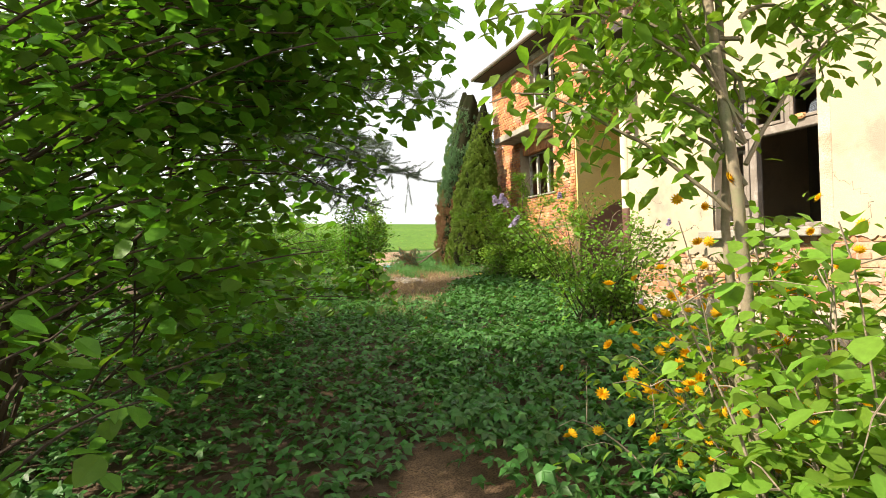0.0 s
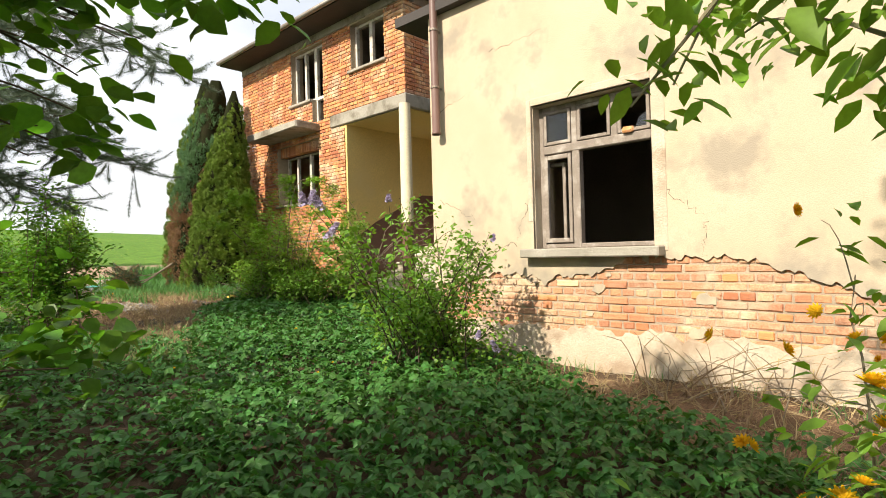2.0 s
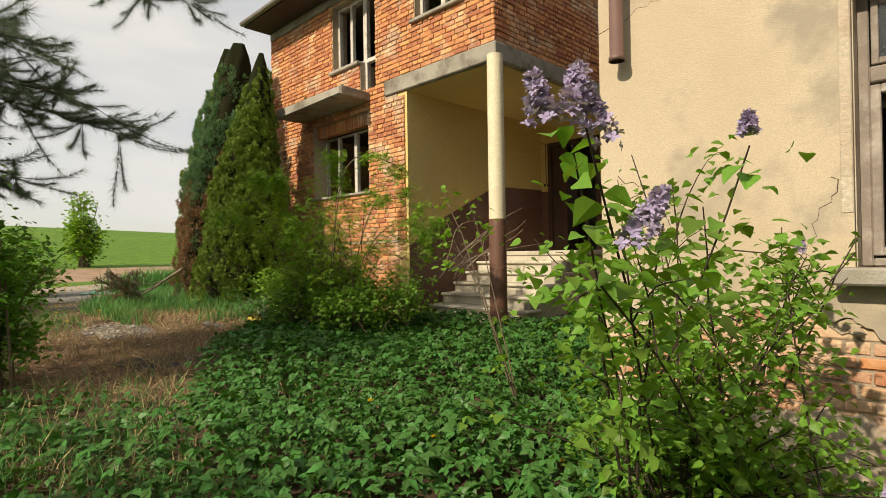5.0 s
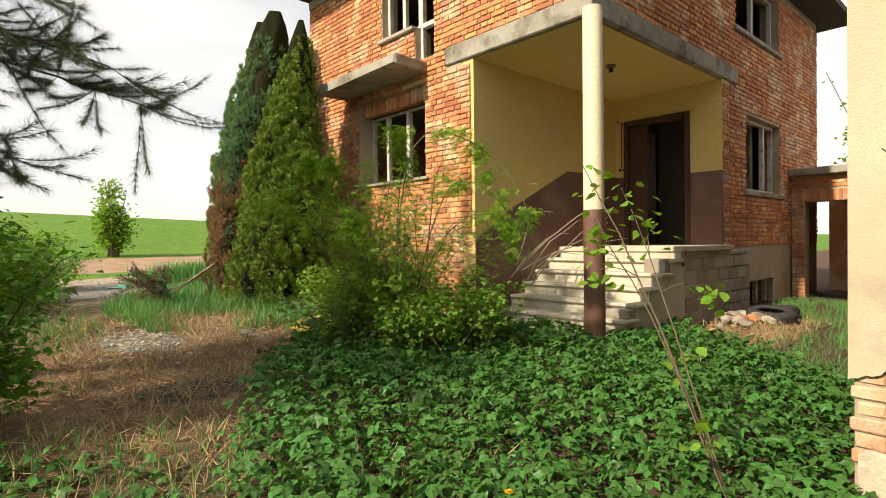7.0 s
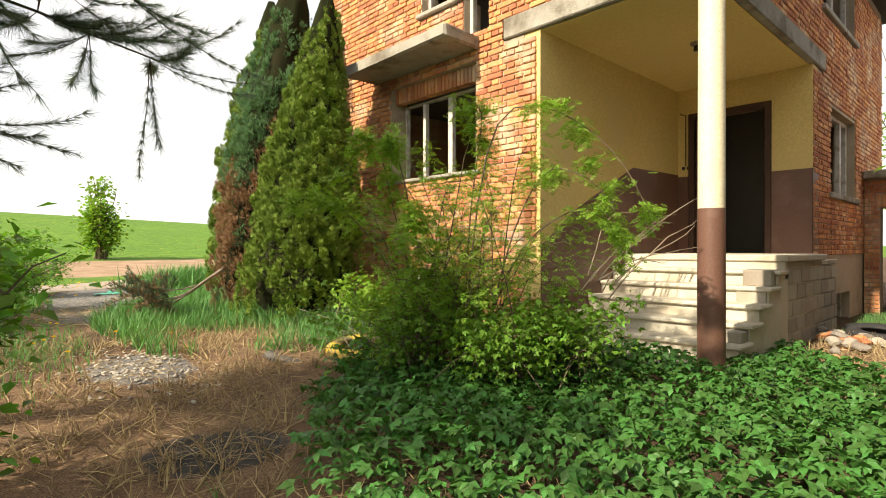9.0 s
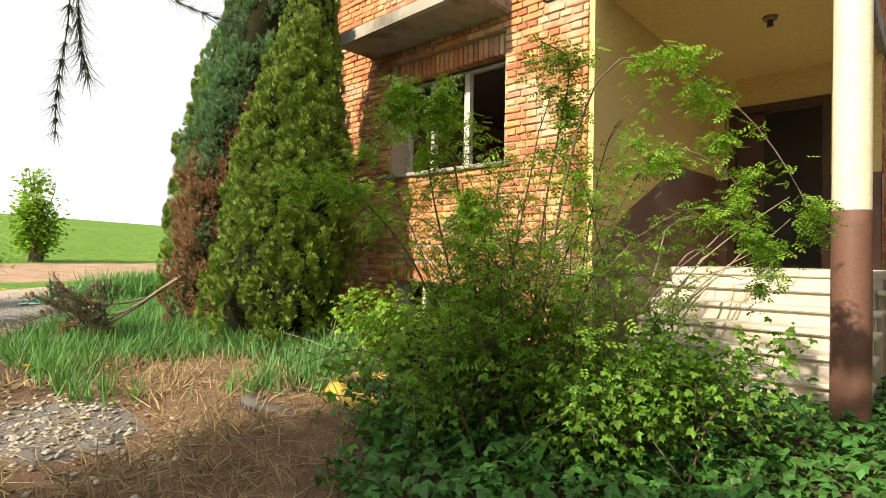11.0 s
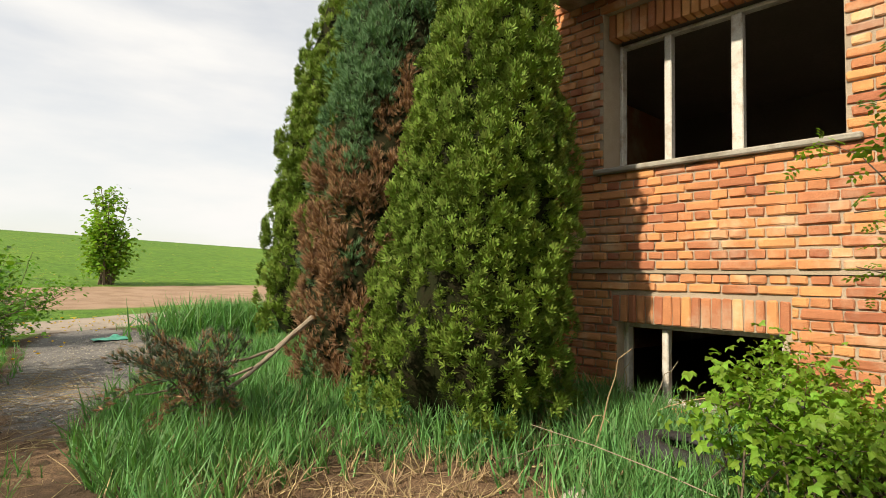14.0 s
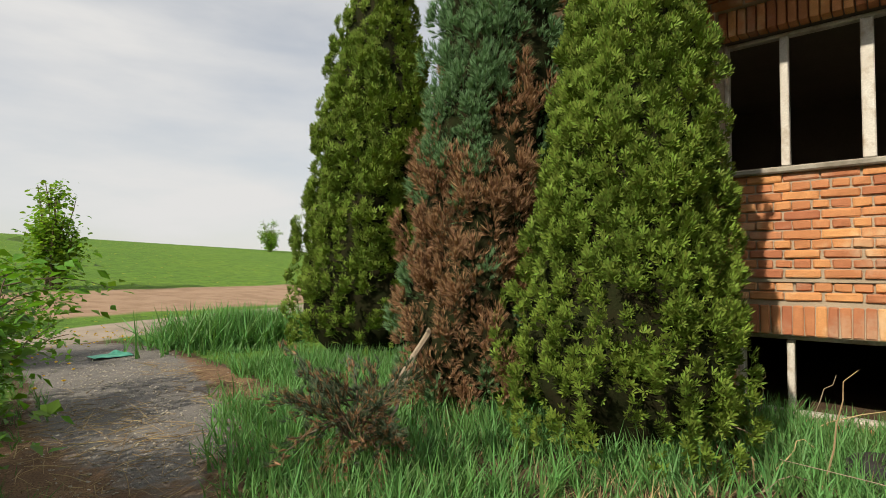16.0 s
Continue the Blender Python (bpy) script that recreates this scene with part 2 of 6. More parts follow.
# ---- building helpers ----
class Geo:
    """Verts and faces that gather into one mesh."""

    def __init__(self):
        self.v, self.f, self.n = [], [], 0

    def add(self, verts, faces):
        verts = np.asarray(verts, float).reshape(-1, 3)
        self.v.append(verts)
        self.f.extend(tuple(i + self.n for i in face) for face in faces)
        self.n += len(verts)
        return self

    def box(self, x0, x1, y0, y1, z0, z1):
        v = [(x, y, z) for z in (z0, z1) for y in (y0, y1) for x in (x0, x1)]
        return self.add(v, [(0, 2, 3, 1), (4, 5, 7, 6), (0, 1, 5, 4), (2, 6, 7, 3), (0, 4, 6, 2), (1, 3, 7, 5)])

    def soft(self, x0, x1, y0, y1, z0, z1, c=0.006, j=0.0, rnd=None):
        """A box with chamfered edges and slightly uneven corners."""
        m, h = np.array([(x0 + x1) / 2, (y0 + y1) / 2, (z0 + z1) / 2]), np.array([x1 - x0, y1 - y0, z1 - z0]) / 2
        c = min(c, h.min() * 0.8)
        v, ids = [], {}
        for sx in (-1, 1):
            for sy in (-1, 1):
                for sz in (-1, 1):
                    s = np.array([sx, sy, sz])
                    for a in range(3):
                        p = h - c
                        p[a] = h[a]
                        ids[sx, sy, sz, a] = len(v)
                        v.append(m + s * p + (rnd.uniform(-j, j, 3) if j else 0))
        f = []
        for a in range(3):
            u, w = (a + 1) % 3, (a + 2) % 3
            for s in (-1, 1):
                q = []
                for su, sw in ((-1, -1), (1, -1), (1, 1), (-1, 1)):
                    k = [0, 0, 0]
                    k[a], k[u], k[w] = s, su, sw
                    q.append(ids[(*k, a)])
                f.append(q if s > 0 else q[::-1])
            for su in (-1, 1):
                for sw in (-1, 1):
                    q = []
                    for s, b in ((-1, u), (1, u), (1, w), (-1, w)):
                        k = [0, 0, 0]
                        k[a], k[u], k[w] = s, su, sw
                        q.append(ids[(*k, b)])
                    f.append(q if su * sw < 0 else q[::-1])
        for sx in (-1, 1):
            for sy in (-1, 1):
                for sz in (-1, 1):
                    q = [ids[sx, sy, sz, a] for a in range(3)]
                    f.append(q if sx * sy * sz > 0 else q[::-1])
        return self.add(v, f)

    def tube(self, points, r0, r1=None, sides=6, cap=True):
        """A tapered round tube along points."""
        p = np.asarray(points, float)
        r1 = r0 if r1 is None else r1
        t = np.gradient(p, axis=0)
        t /= np.linalg.norm(t, axis=1)[:, None] + 1e-9
        up = np.where(np.abs(t[:, 2:3]) > 0.9, np.array([[1.0, 0, 0]]), np.array([[0, 0, 1.0]]))
        a = np.cross(t, up)
        a /= np.linalg.norm(a, axis=1)[:, None] + 1e-9
        b = np.cross(t, a)
        r = np.linspace(r0, r1, len(p))[:, None, None]
        w = np.arange(sides) * 2 * np.pi / sides
        ring = p[:, None] + r * (a[:, None] * np.cos(w)[None, :, None] + b[:, None] * np.sin(w)[None, :, None])
        f = [(i * sides + k, i * sides + (k + 1) % sides, (i + 1) * sides + (k + 1) % sides, (i + 1) * sides + k) for i in range(len(p) - 1) for k in range(sides)]
        if cap:
            f += [tuple(range(sides))[::-1], tuple((len(p) - 1) * sides + k for k in range(sides))]
        return self.add(ring.reshape(-1, 3), f)

    def lathe(self, profile, sides=24, at=(0, 0, 0)):
        """A turned shape from (radius, height) pairs about the z axis."""
        w = np.arange(sides) * 2 * np.pi / sides
        v = [(r * math.cos(k) + at[0], r * math.sin(k) + at[1], z + at[2]) for r, z in profile for k in w]
        f = [(i * sides + k, i * sides + (k + 1) % sides, (i + 1) * sides + (k + 1) % sides, (i + 1) * sides + k) for i in range(len(profile) - 1) for k in range(sides)]
        return self.add(v, f)

    def mesh(self, name, material, smooth=False):
        me = bpy.data.meshes.new(name)
        if self.n:
            v = np.concatenate(self.v)
            counts = np.array([len(q) for q in self.f])
            me.vertices.add(len(v))
            me.vertices.foreach_set("co", v.ravel())
            me.loops.add(int(counts.sum()))
            me.loops.foreach_set("vertex_index", np.concatenate([np.asarray(q) for q in self.f]))
            me.polygons.add(len(counts))
            me.polygons.foreach_set("loop_start", np.r_[0, np.cumsum(counts)[:-1]])
            me.polygons.foreach_set("loop_total", counts)
            me.polygons.foreach_set("use_smooth", np.full(len(counts), smooth))
            me.update(calc_edges=True)
        me.materials.append(material)
        return me


def scatter(name, template, material, locs, mats):
    """Many copies of a template (verts, faces) in one mesh, at locs with 3 x 3 mats."""
    tv, tf = np.asarray(template[0], float), template[1]
    v = np.einsum("nij,kj->nki", mats, tv) + locs[:, None, :]
    counts = np.array([len(q) for q in tf])
    flat = np.concatenate([np.asarray(q) for q in tf])
    n, k = len(locs), len(tv)
    me = bpy.data.meshes.new(name)
    me.vertices.add(n * k)
    me.vertices.foreach_set("co", v.ravel())
    loops = (flat[None, :] + (np.arange(n) * k)[:, None]).ravel()
    me.loops.add(len(loops))
    me.loops.foreach_set("vertex_index", loops)
    total = np.tile(counts, n)
    me.polygons.add(len(total))
    me.polygons.foreach_set("loop_start", np.r_[0, np.cumsum(total)[:-1]])
    me.polygons.foreach_set("loop_total", total)
    me.update(calc_edges=True)
    me.materials.append(material)
    return me


def part(name, geo, material, parent, label="", smooth=False):
    """One mesh object under a thing or a part."""
    me = geo if isinstance(geo, bpy.types.Mesh) else geo.mesh(name, material, smooth)
    ob = new(name, me)
    ob.parent = parent
    if label:
        ob["label"] = label
    return ob


def thing(name, label, category, at=(0, 0, 0), group="", kind=""):
    ob = new(name)
    ob.empty_display_size = 0.1
    ob.matrix_world = Matrix.Translation(at)
    return tagged(ob, label, category, group, kind)


def solid(name, geo, material, label, category, at=(0, 0, 0), group="", kind="", smooth=False):
    ob = new(name, geo if isinstance(geo, bpy.types.Mesh) else geo.mesh(name, material, smooth))
    ob.matrix_world = Matrix.Translation(at)
    return tagged(ob, label, category, group, kind)


def cells(u0, u1, z0, z1, holes):
    """The rectangle less its holes (u0, u1, z0, z1), as rectangles."""
    us = sorted({u0, u1, *(min(max(h[k], u0), u1) for h in holes for k in (0, 1))})
    zs = sorted({z0, z1, *(min(max(h[k], z0), z1) for h in holes for k in (2, 3))})
    out = []
    for a, b in zip(us, us[1:]):
        run = None
        for c, d in zip(zs, zs[1:]):
            m, w = (a + b) / 2, (c + d) / 2
            if any(h[0] < m < h[1] and h[2] < w < h[3] for h in holes):
                if run:
                    out.append((a, b, *run))
                run = None
            else:
                run = (run[0], d) if run else (c, d)
        if run:
            out.append((a, b, *run))
    return out


def wall_geo(axis, face, depth, u0, u1, z0, z1, holes=()):
    """A wall whose face lies at axis = face and that goes back by depth (signed), with real openings."""
    g = Geo()
    for a, b, c, d in cells(u0, u1, z0, z1, holes):
        lo, hi = sorted((face, face + depth))
        g.box(lo, hi, a, b, c, d) if axis == "x" else g.box(a, b, lo, hi, c, d)
    return g


COURSE = 0.0795


def bricks(axis, face, u0, u1, z0, z1, holes=(), seed=1, proud=0.012, out=-1, keep=None, soldiers=()):
    """Brick boxes (lo, hi along u, z from, z to) in an English bond: the near ones apart, to be parts, the rest joined."""
    rnd = np.random.default_rng(seed)
    spans = []
    k = 0
    z = z0
    while z + 0.02 < z1:
        top = min(z + COURSE, z1)
        length = 0.262 if k % 2 == 0 else 0.131
        u = u0 - (0.066 if k % 2 else 0.0)
        while u < u1:
            a, b = max(u, u0), min(u + length * rnd.uniform(0.97, 1.03), u1)
            u = u + length
            pieces = [(a, b)]
            for h in holes:
                if h[2] < top - 0.02 and h[3] > z + 0.02:
                    nxt = []
                    for p, q in pieces:
                        if q <= h[0] or p >= h[1]:
                            nxt.append((p, q))
                        else:
                            if p < h[0]:
                                nxt.append((p, h[0]))
                            if q > h[1]:
                                nxt.append((h[1], q))
                    pieces = nxt
            spans += [(p, q, z, top) for p, q in pieces if q - p > 0.035]
        z += COURSE
        k += 1
    for a, b, c, d in soldiers:
        m = max(1, round((b - a) / 0.077))
        w = (b - a) / m
        spans += [(a + i * w, a + (i + 1) * w, c, d) for i in range(m)]
    near, far = [], Geo()
    for a, b, c, d in spans:
        e = rnd.uniform(-0.006, 0.007)
        gap = 0.0062 + rnd.uniform(-0.002, 0.003)
        lo, hi = sorted((face + out * (proud + e), face - out * 0.02))
        box = (lo, hi, a + gap, b - gap, c + gap, d - gap) if axis == "x" else (a + gap, b - gap, lo, hi, c + gap, d - gap)
        if b - a < 0.03:
            continue
        if keep and keep[0] < (a + b) / 2 < keep[1] and keep[2] < (c + d) / 2 < keep[3] and len(near) < 300:
            near.append(box)
        else:
            far.soft(*box, c=0.008, j=0.004, rnd=rnd)
    return near, far


def window(name, axis, face, u0, u1, z0, z1, bars, material, label, rails=(), sill=None, sill_mat=None, depth=0.09, w=0.06, out=-1):
    """A window's frame with upright bars and cross rails, each a part, and its sill."""
    th = thing(name, label, "window", kind="structure")
    def beam(kind, a, b, c, d, t=depth, off=0.0):
        g = Geo()
        lo, hi = sorted((face + out * off, face - out * t + out * off))
        g.soft(lo, hi, a, b, c, d, 0.008) if axis == "x" else g.soft(a, b, lo, hi, c, d, 0.008)
        return part(kind, g, material, th)
    beam("window_jamb", u0, u0 + w, z0, z1)
    beam("window_jamb", u1 - w, u1, z0, z1)
    beam("window_head", u0 + w, u1 - w, z1 - w, z1, depth - 0.004)
    beam("window_bottom_rail", u0 + w, u1 - w, z0, z0 + w * 0.8, depth - 0.004)
    for b in bars:
        c, hw, lo, hi = b if len(b) == 4 else (b[0], b[1], z0 + w * 0.8, z1 - w)
        beam("mullion", c - hw, c + hw, lo, hi, depth - 0.008, 0.01)
    for z, hw in rails:
        beam("transom", u0 + w, u1 - w, z - hw, z + hw, depth, 0.018)
    if sill:
        g = Geo()
        lo, hi = sorted((sill[0], face))
        g.soft(lo, hi, sill[1], sill[2], sill[3], sill[4], 0.012) if axis == "x" else g.soft(sill[1], sill[2], lo, hi, sill[3], sill[4], 0.012)
        part("window_sill", g, sill_mat or M_CONCRETE, th, "weathered projecting window sill")
    return th


# ---- ground ----
def lerp_table(v, table):
    return np.interp(v, [a for a, _ in table], [b for _, b in table])


def ground_z(x, y):
    """The ground's height: a slow rise past the house, a lane, then a hill of fields."""
    x, y = np.asarray(x, float), np.asarray(y, float)
    z = lerp_table(y, [(-60, -0.3), (2, -0.06), (7, 0.05), (11, 0.24), (14, 0.38), (17, 0.45), (20, 0.42), (24, 0.42), (29, 0.6), (36, 1.05)])
    rise = lerp_table(y, [(36, 0), (50, 1.4), (70, 3.1), (90, 3.9), (110, 3.9), (400, -2), (1000, -12)])
    bearing = np.degrees(np.arctan2(x, np.maximum(y, 1)))
    z = z + rise * np.clip(1.22 - 0.0125 * bearing, 0.55, 1.35)
    z = z + 0.03 * np.sin(x * 1.7 + y * 0.6) * np.cos(y * 1.3 - x * 0.4) * np.clip((40 - y) / 20, 0, 1)
    return z


def gz(x, y):
    return float(ground_z(x, y))


def axis_steps(near0, near1, step, far, grow=1.16):
    v = list(np.arange(near0, near1, step))
    a, s = near0, step
    while a > -far:
        s *= grow
        a -= s
        v.insert(0, a)
    b, s = v[-1], step
    while b < far:
        s *= grow
        b += s
        v.append(b)
    return np.array(v)


gx, gy = axis_steps(-3.0, 9.0, 0.12, 900), axis_steps(0.0, 24.0, 0.12, 900)
GX, GY = np.meshgrid(gx, gy)
GZ = ground_z(GX, GY)
rg = np.random.default_rng(5)
GZ = GZ + rg.normal(0, 0.006, GZ.shape) * (np.abs(GY - 10) < 14)
me = bpy.data.meshes.new("ground")
nx, ny = len(gx), len(gy)
idx = np.arange(nx * ny).reshape(ny, nx)
quads = np.stack([idx[:-1, :-1], idx[:-1, 1:], idx[1:, 1:], idx[1:, :-1]], -1).reshape(-1, 4)
me.vertices.add(nx * ny)
me.vertices.foreach_set("co", np.stack([GX, GY, GZ], -1).ravel())
me.loops.add(quads.size)
me.loops.foreach_set("vertex_index", quads.ravel())
me.polygons.add(len(quads))
me.polygons.foreach_set("loop_start", np.arange(len(quads)) * 4)
me.polygons.foreach_set("loop_total", np.full(len(quads), 4))
me.polygons.foreach_set("use_smooth", np.full(len(quads), True))
me.update(calc_edges=True)
me.materials.append(M_GROUND)


def blob(x, y, cx, cy, rx, ry, turn=0.0):
    c, s = math.cos(radians(turn)), math.sin(radians(turn))
    u, w = (x - cx) * c + (y - cy) * s, -(x - cx) * s + (y - cy) * c
    return np.clip(1.5 - np.hypot(u / rx, w / ry), 0, 1)


def straw_of(x, y):
    return np.maximum.reduce([blob(x, y, 3.1, 12.9, 1.3, 2.2, -18), blob(x, y, 4.3, 15.0, 0.9, 0.9), blob(x, y, 3.9, 13.5, 1.2, 0.8),
                              blob(x, y, 3.2, 18.3, 0.6, 2.0, -8), blob(x, y, 4.9, 20.5, 0.4, 2.4, -10), blob(x, y, 4.1, 4.6, 0.7, 1.4, 0), blob(x, y, 0.6, 3.6, 0.5, 1.0, -20), blob(x, y, 9.6, 10.0, 2.2, 0.6)])


def tarmac_of(x, y):
    return np.maximum.reduce([blob(x, y, 4.1, 20.6, 0.75, 3.2, -14), blob(x, y, 3.2, 14.2, 0.45, 0.6) * 0.9, blob(x, y, 4.5, 22.4, 0.9, 2.2, -8)])


far_of = np.clip((GY - 33.5 - 0.05 * GX) / 1.0 + 0.5, 0, 1)
lane = 25.6 + 0.32 * (GX - 5) - 0.006 * (GX - 5) ** 2
for key, val in (("straw", straw_of(GX, GY)), ("tarmac", tarmac_of(GX, GY)), ("ash", blob(GX, GY, 3.05, 11.95, 0.42, 0.32)), ("field", np.maximum(far_of, np.clip((GY - 17.5) / 3, 0, 1) * np.clip(1 - 1.4 * np.maximum(straw_of(GX, GY), tarmac_of(GX, GY)), 0, 1) * 0.8)),
                 ("plough", np.clip(1.5 - np.abs(GY - (30.8 + 0.08 * GX)) / 2.9, 0, 1) * (np.abs(GX) < 80)),
                 ("road", np.clip(1.5 - np.abs(GY - lane) / 0.9, 0, 1) * (np.abs(GX - 8) < 40))):
    me.attributes.new(key, "FLOAT", "POINT").data.foreach_set("value", val.ravel().astype(np.float32))
tagged(new("ground", me), "bare soil, straw litter, worn tarmac and a green hill field", "ground", kind="structure")

# ---- brick house ----
HX, HY, HY1, HX1 = 7.165, 10.795, 17.4, 16.6
FLOOR, CEIL, SLAB, EAVE = 1.385, 4.12, 4.39, 6.42
PY = 12.74
BACK = 11.04
front_low = [(13.80, 15.64, 2.50, 3.99), (14.20, 15.52, 0.46, 1.13)]
front_up = [(11.40, 12.50, 5.20, 6.22), (14.02, 14.90, 4.90, 6.20), (13.56, 14.02, 4.36, 6.20)]
side_low = [(12.10, 13.95, 2.32, 3.70), (11.85, 13.55, 0.05, 0.72)]
side_up = [(11.65, 13.9, 5.08, 6.2)]
LEDGE = 1.60

wf = thing("wall_front", "unplastered orange brick front wall of an empty house", "wall", kind="structure")
part("wall_core", wall_geo("x", HX + 0.02, 0.33, PY + 0.24, HY1, LEDGE - 0.03, CEIL, front_low), M_MORTAR, wf)
part("wall_core", wall_geo("x", HX + 0.05, 0.30, PY + 0.24, HY1, 0.0, LEDGE - 0.03, front_low), M_MORTAR, wf)
part("wall_core", wall_geo("x", HX + 0.02, 0.33, HY + 0.02, HY1, SLAB, EAVE, front_up), M_MORTAR, wf)
near, far = bricks("x", HX + 0.02, PY + 0.05, HY1, LEDGE, CEIL + 0.27, [h if h[2] > 1.5 else h for h in front_low] + [(13.80, 15.64, 3.75, 3.99), (10, 13.3, CEIL - 0.05, 9)], 2, 0.02, keep=(12.7, 16.2, 1.6, 2.75),
                   soldiers=[])
lowb, lowf = bricks("x", HX + 0.05, PY + 0.05, HY1, 0.3, LEDGE - 0.03, front_low + [(14.15, 15.57, 1.13, 1.38)], 3, 0.02, keep=(12.7, 16.2, 0.9, 1.6), soldiers=[(14.15, 15.57, 1.13, 1.38)])
part("brickwork", far, M_BRICK, wf)["kind"] = "stuff"
part("brickwork", lowf, M_BRICK, wf)["kind"] = "stuff"
ub, uf = bricks("x", HX + 0.02, HY - 0.0, HY1, SLAB + 0.005, EAVE - 0.17, front_up + [(11.3, 12.6, 6.22, 6.5)], 4, 0.02)
part("brickwork", uf, M_BRICK, wf)["kind"] = "stuff"
brick_boxes = [(b, wf) for b in near + lowb]
g = Geo()
for i in range(24):
    g.soft(HX + 0.10, HX + 0.24, 13.80 + i * 0.0767 + 0.006, 13.80 + (i + 1) * 0.0767 - 0.006, 3.76, 4.0, 0.006)
part("soldier_course", g, M_BRICK, wf, "dark soldier course of upright bricks")
part("ring_beam", Geo().soft(HX - 0.005, HX + 0.3, HY - 0.012, HY1, EAVE - 0.16, EAVE + 0.02), M_CONCRETE, wf, "grey concrete ring beam under the eaves")

ws = thing("wall_side", "rough brick side wall of an empty house", "wall", kind="structure")
part("wall_core", wall_geo("y", HY + 0.02, 0.33, BACK + 0.305, HX1, -0.3, CEIL, side_low), M_MORTAR, ws)
part("wall_core", wall_geo("y", HY + 0.02, 0.33, HX + 0.35, HX1, SLAB, EAVE, side_up), M_MORTAR, ws)
for k, (u0, z0, z1, hol) in enumerate(((BACK + 0.02, 1.36, CEIL + 0.27, side_low + [(0, 11.6, CEIL - 0.02, 9)]), (HX, SLAB + 0.005, EAVE - 0.17, side_up))):
    _, sf = bricks("y", HY + 0.02, u0, HX1, z0, z1, hol, 6 + k, 0.02)
    part("brickwork", sf, M_BRICK, ws)["kind"] = "stuff"
_, sf = bricks("y", HY + 0.05, BACK - 0.1, HX1, 0.75, 1.33, side_low, 8, 0.02)
part("brickwork", sf, M_BRICK, ws)["kind"] = "stuff"
rb = np.random.default_rng(9)
g = Geo()
for r in range(7):
    u = 7.75 + (0.2 if r % 2 else 0)
    while u < 11.9:
        z = 0.02 + r * 0.2
        if u + 0.2 > 7.55 + (z - 0.25) * 1.72:
            g.soft(u + 0.006, min(u + 0.394, 11.9), HY - 0.115, HY + 0.2, z + 0.006, min(z + 0.194, 1.3), 0.012, 0.004, rb)
        u += 0.4
part("block_plinth", g, M_BLOCK, ws, "bare grey masonry blocks beside the stair")

for nm, geo in (("wall_back", wall_geo("x", HX1, -0.33, HY + 0.35, HY1, -0.3, EAVE)), ("wall_far", wall_geo("y", HY1, -0.33, HX + 0.35, HX1 - 0.33, -0.3, EAVE))):
    solid(nm, geo, M_BRICK_OLD, "plain brick outer wall", "wall", kind="structure")
solid("floor", Geo().box(HX + 0.35, HX1 - 0.33, PY + 0.2, HY1 - 0.33, FLOOR - 0.2, FLOOR - 0.01).box(BACK + 0.3, HX1 - 0.33, HY + 0.35, PY + 0.2, FLOOR - 0.2, FLOOR), M_ROOM, "dusty concrete room floor", "floor", kind="structure")
solid("ceiling", Geo().box(HX + 0.35, HX1 - 0.33, PY + 0.25, HY1 - 0.33, CEIL, SLAB).box(BACK, HX1 - 0.33, HY + 0.35, PY + 0.25, CEIL, SLAB).box(HX + 0.35, HX1 - 0.33, HY + 0.35, HY1 - 0.33, EAVE - 0.1, EAVE), M_ROOM, "bare grey room ceiling", "ceiling", kind="structure")
solid("wall_inner", Geo().box(11.6, 11.75, PY + 0.25, HY1 - 0.35, FLOOR, CEIL).box(9.0, 9.15, 13.0, HY1 - 0.35, SLAB, EAVE - 0.1).box(HX + 0.4, HX1 - 0.4, 13.1, 13.25, SLAB, EAVE - 0.1).box(13.3, 13.45, HY + 0.35, PY + 0.25, FLOOR, CEIL), M_ROOM, "dingy plastered inner wall", "wall", kind="structure")

# roof with wide eaves
g = Geo()
o = 0.62
x0, x1, y0, y1, cx = HX - o, HX1 + o, HY - o, HY1 + 0.02, (HX + HX1) / 2
g.add([(x0, y0, EAVE), (x1, y0, EAVE), (x1, y1, EAVE), (x0, y1, EAVE), (x0, y0, EAVE + 0.13), (x1, y0, EAVE + 0.13), (x1, y1, EAVE + 0.13), (x0, y1, EAVE + 0.13), (cx, y0 + 3.4, EAVE + 2.6), (cx, y1 - 3.4, EAVE + 2.6)],
      [(3, 2, 1, 0), (0, 1, 5, 4), (1, 2, 6, 5), (2, 3, 7, 6), (3, 0, 4, 7), (4, 5, 8), (6, 7, 9), (5, 6, 9, 8), (7, 4, 8, 9)])
roof = solid("roof", g, M_ROOF, "dark hipped roof with wide boarded eaves", "roof", kind="structure")
part("gutter", Geo().tube([(x0 - 0.05, y0, EAVE + 0.06), (x0 - 0.05, y1, EAVE + 0.06)], 0.055, sides=10), M_METAL, roof, "grey metal gutter", True)

# porch cut into the corner
porch = thing("porch", "open corner porch painted yellow over a brown dado", "porch", kind="structure")
slab_g = Geo().soft(HX - 0.02, BACK + 0.62, HY - 0.025, PY + 0.55, CEIL + 0.006, SLAB, 0.015)
part("concrete_slab", slab_g, M_CONCRETE, porch, "grey concrete slab edge over the porch")
part("porch_ceiling", Geo().box(HX + 0.06, BACK, HY + 0.06, PY + 0.02, CEIL - 0.012, CEIL + 0.003), M_YELLOW, porch, "yellow painted porch ceiling")
part("porch_side_wall", Geo().box(HX + 0.03, BACK, PY, PY + 0.24, 0.0, CEIL), M_YELLOW, porch, "yellow plastered porch wall")
DOOR = (11.39, 12.50, FLOOR, 3.63)
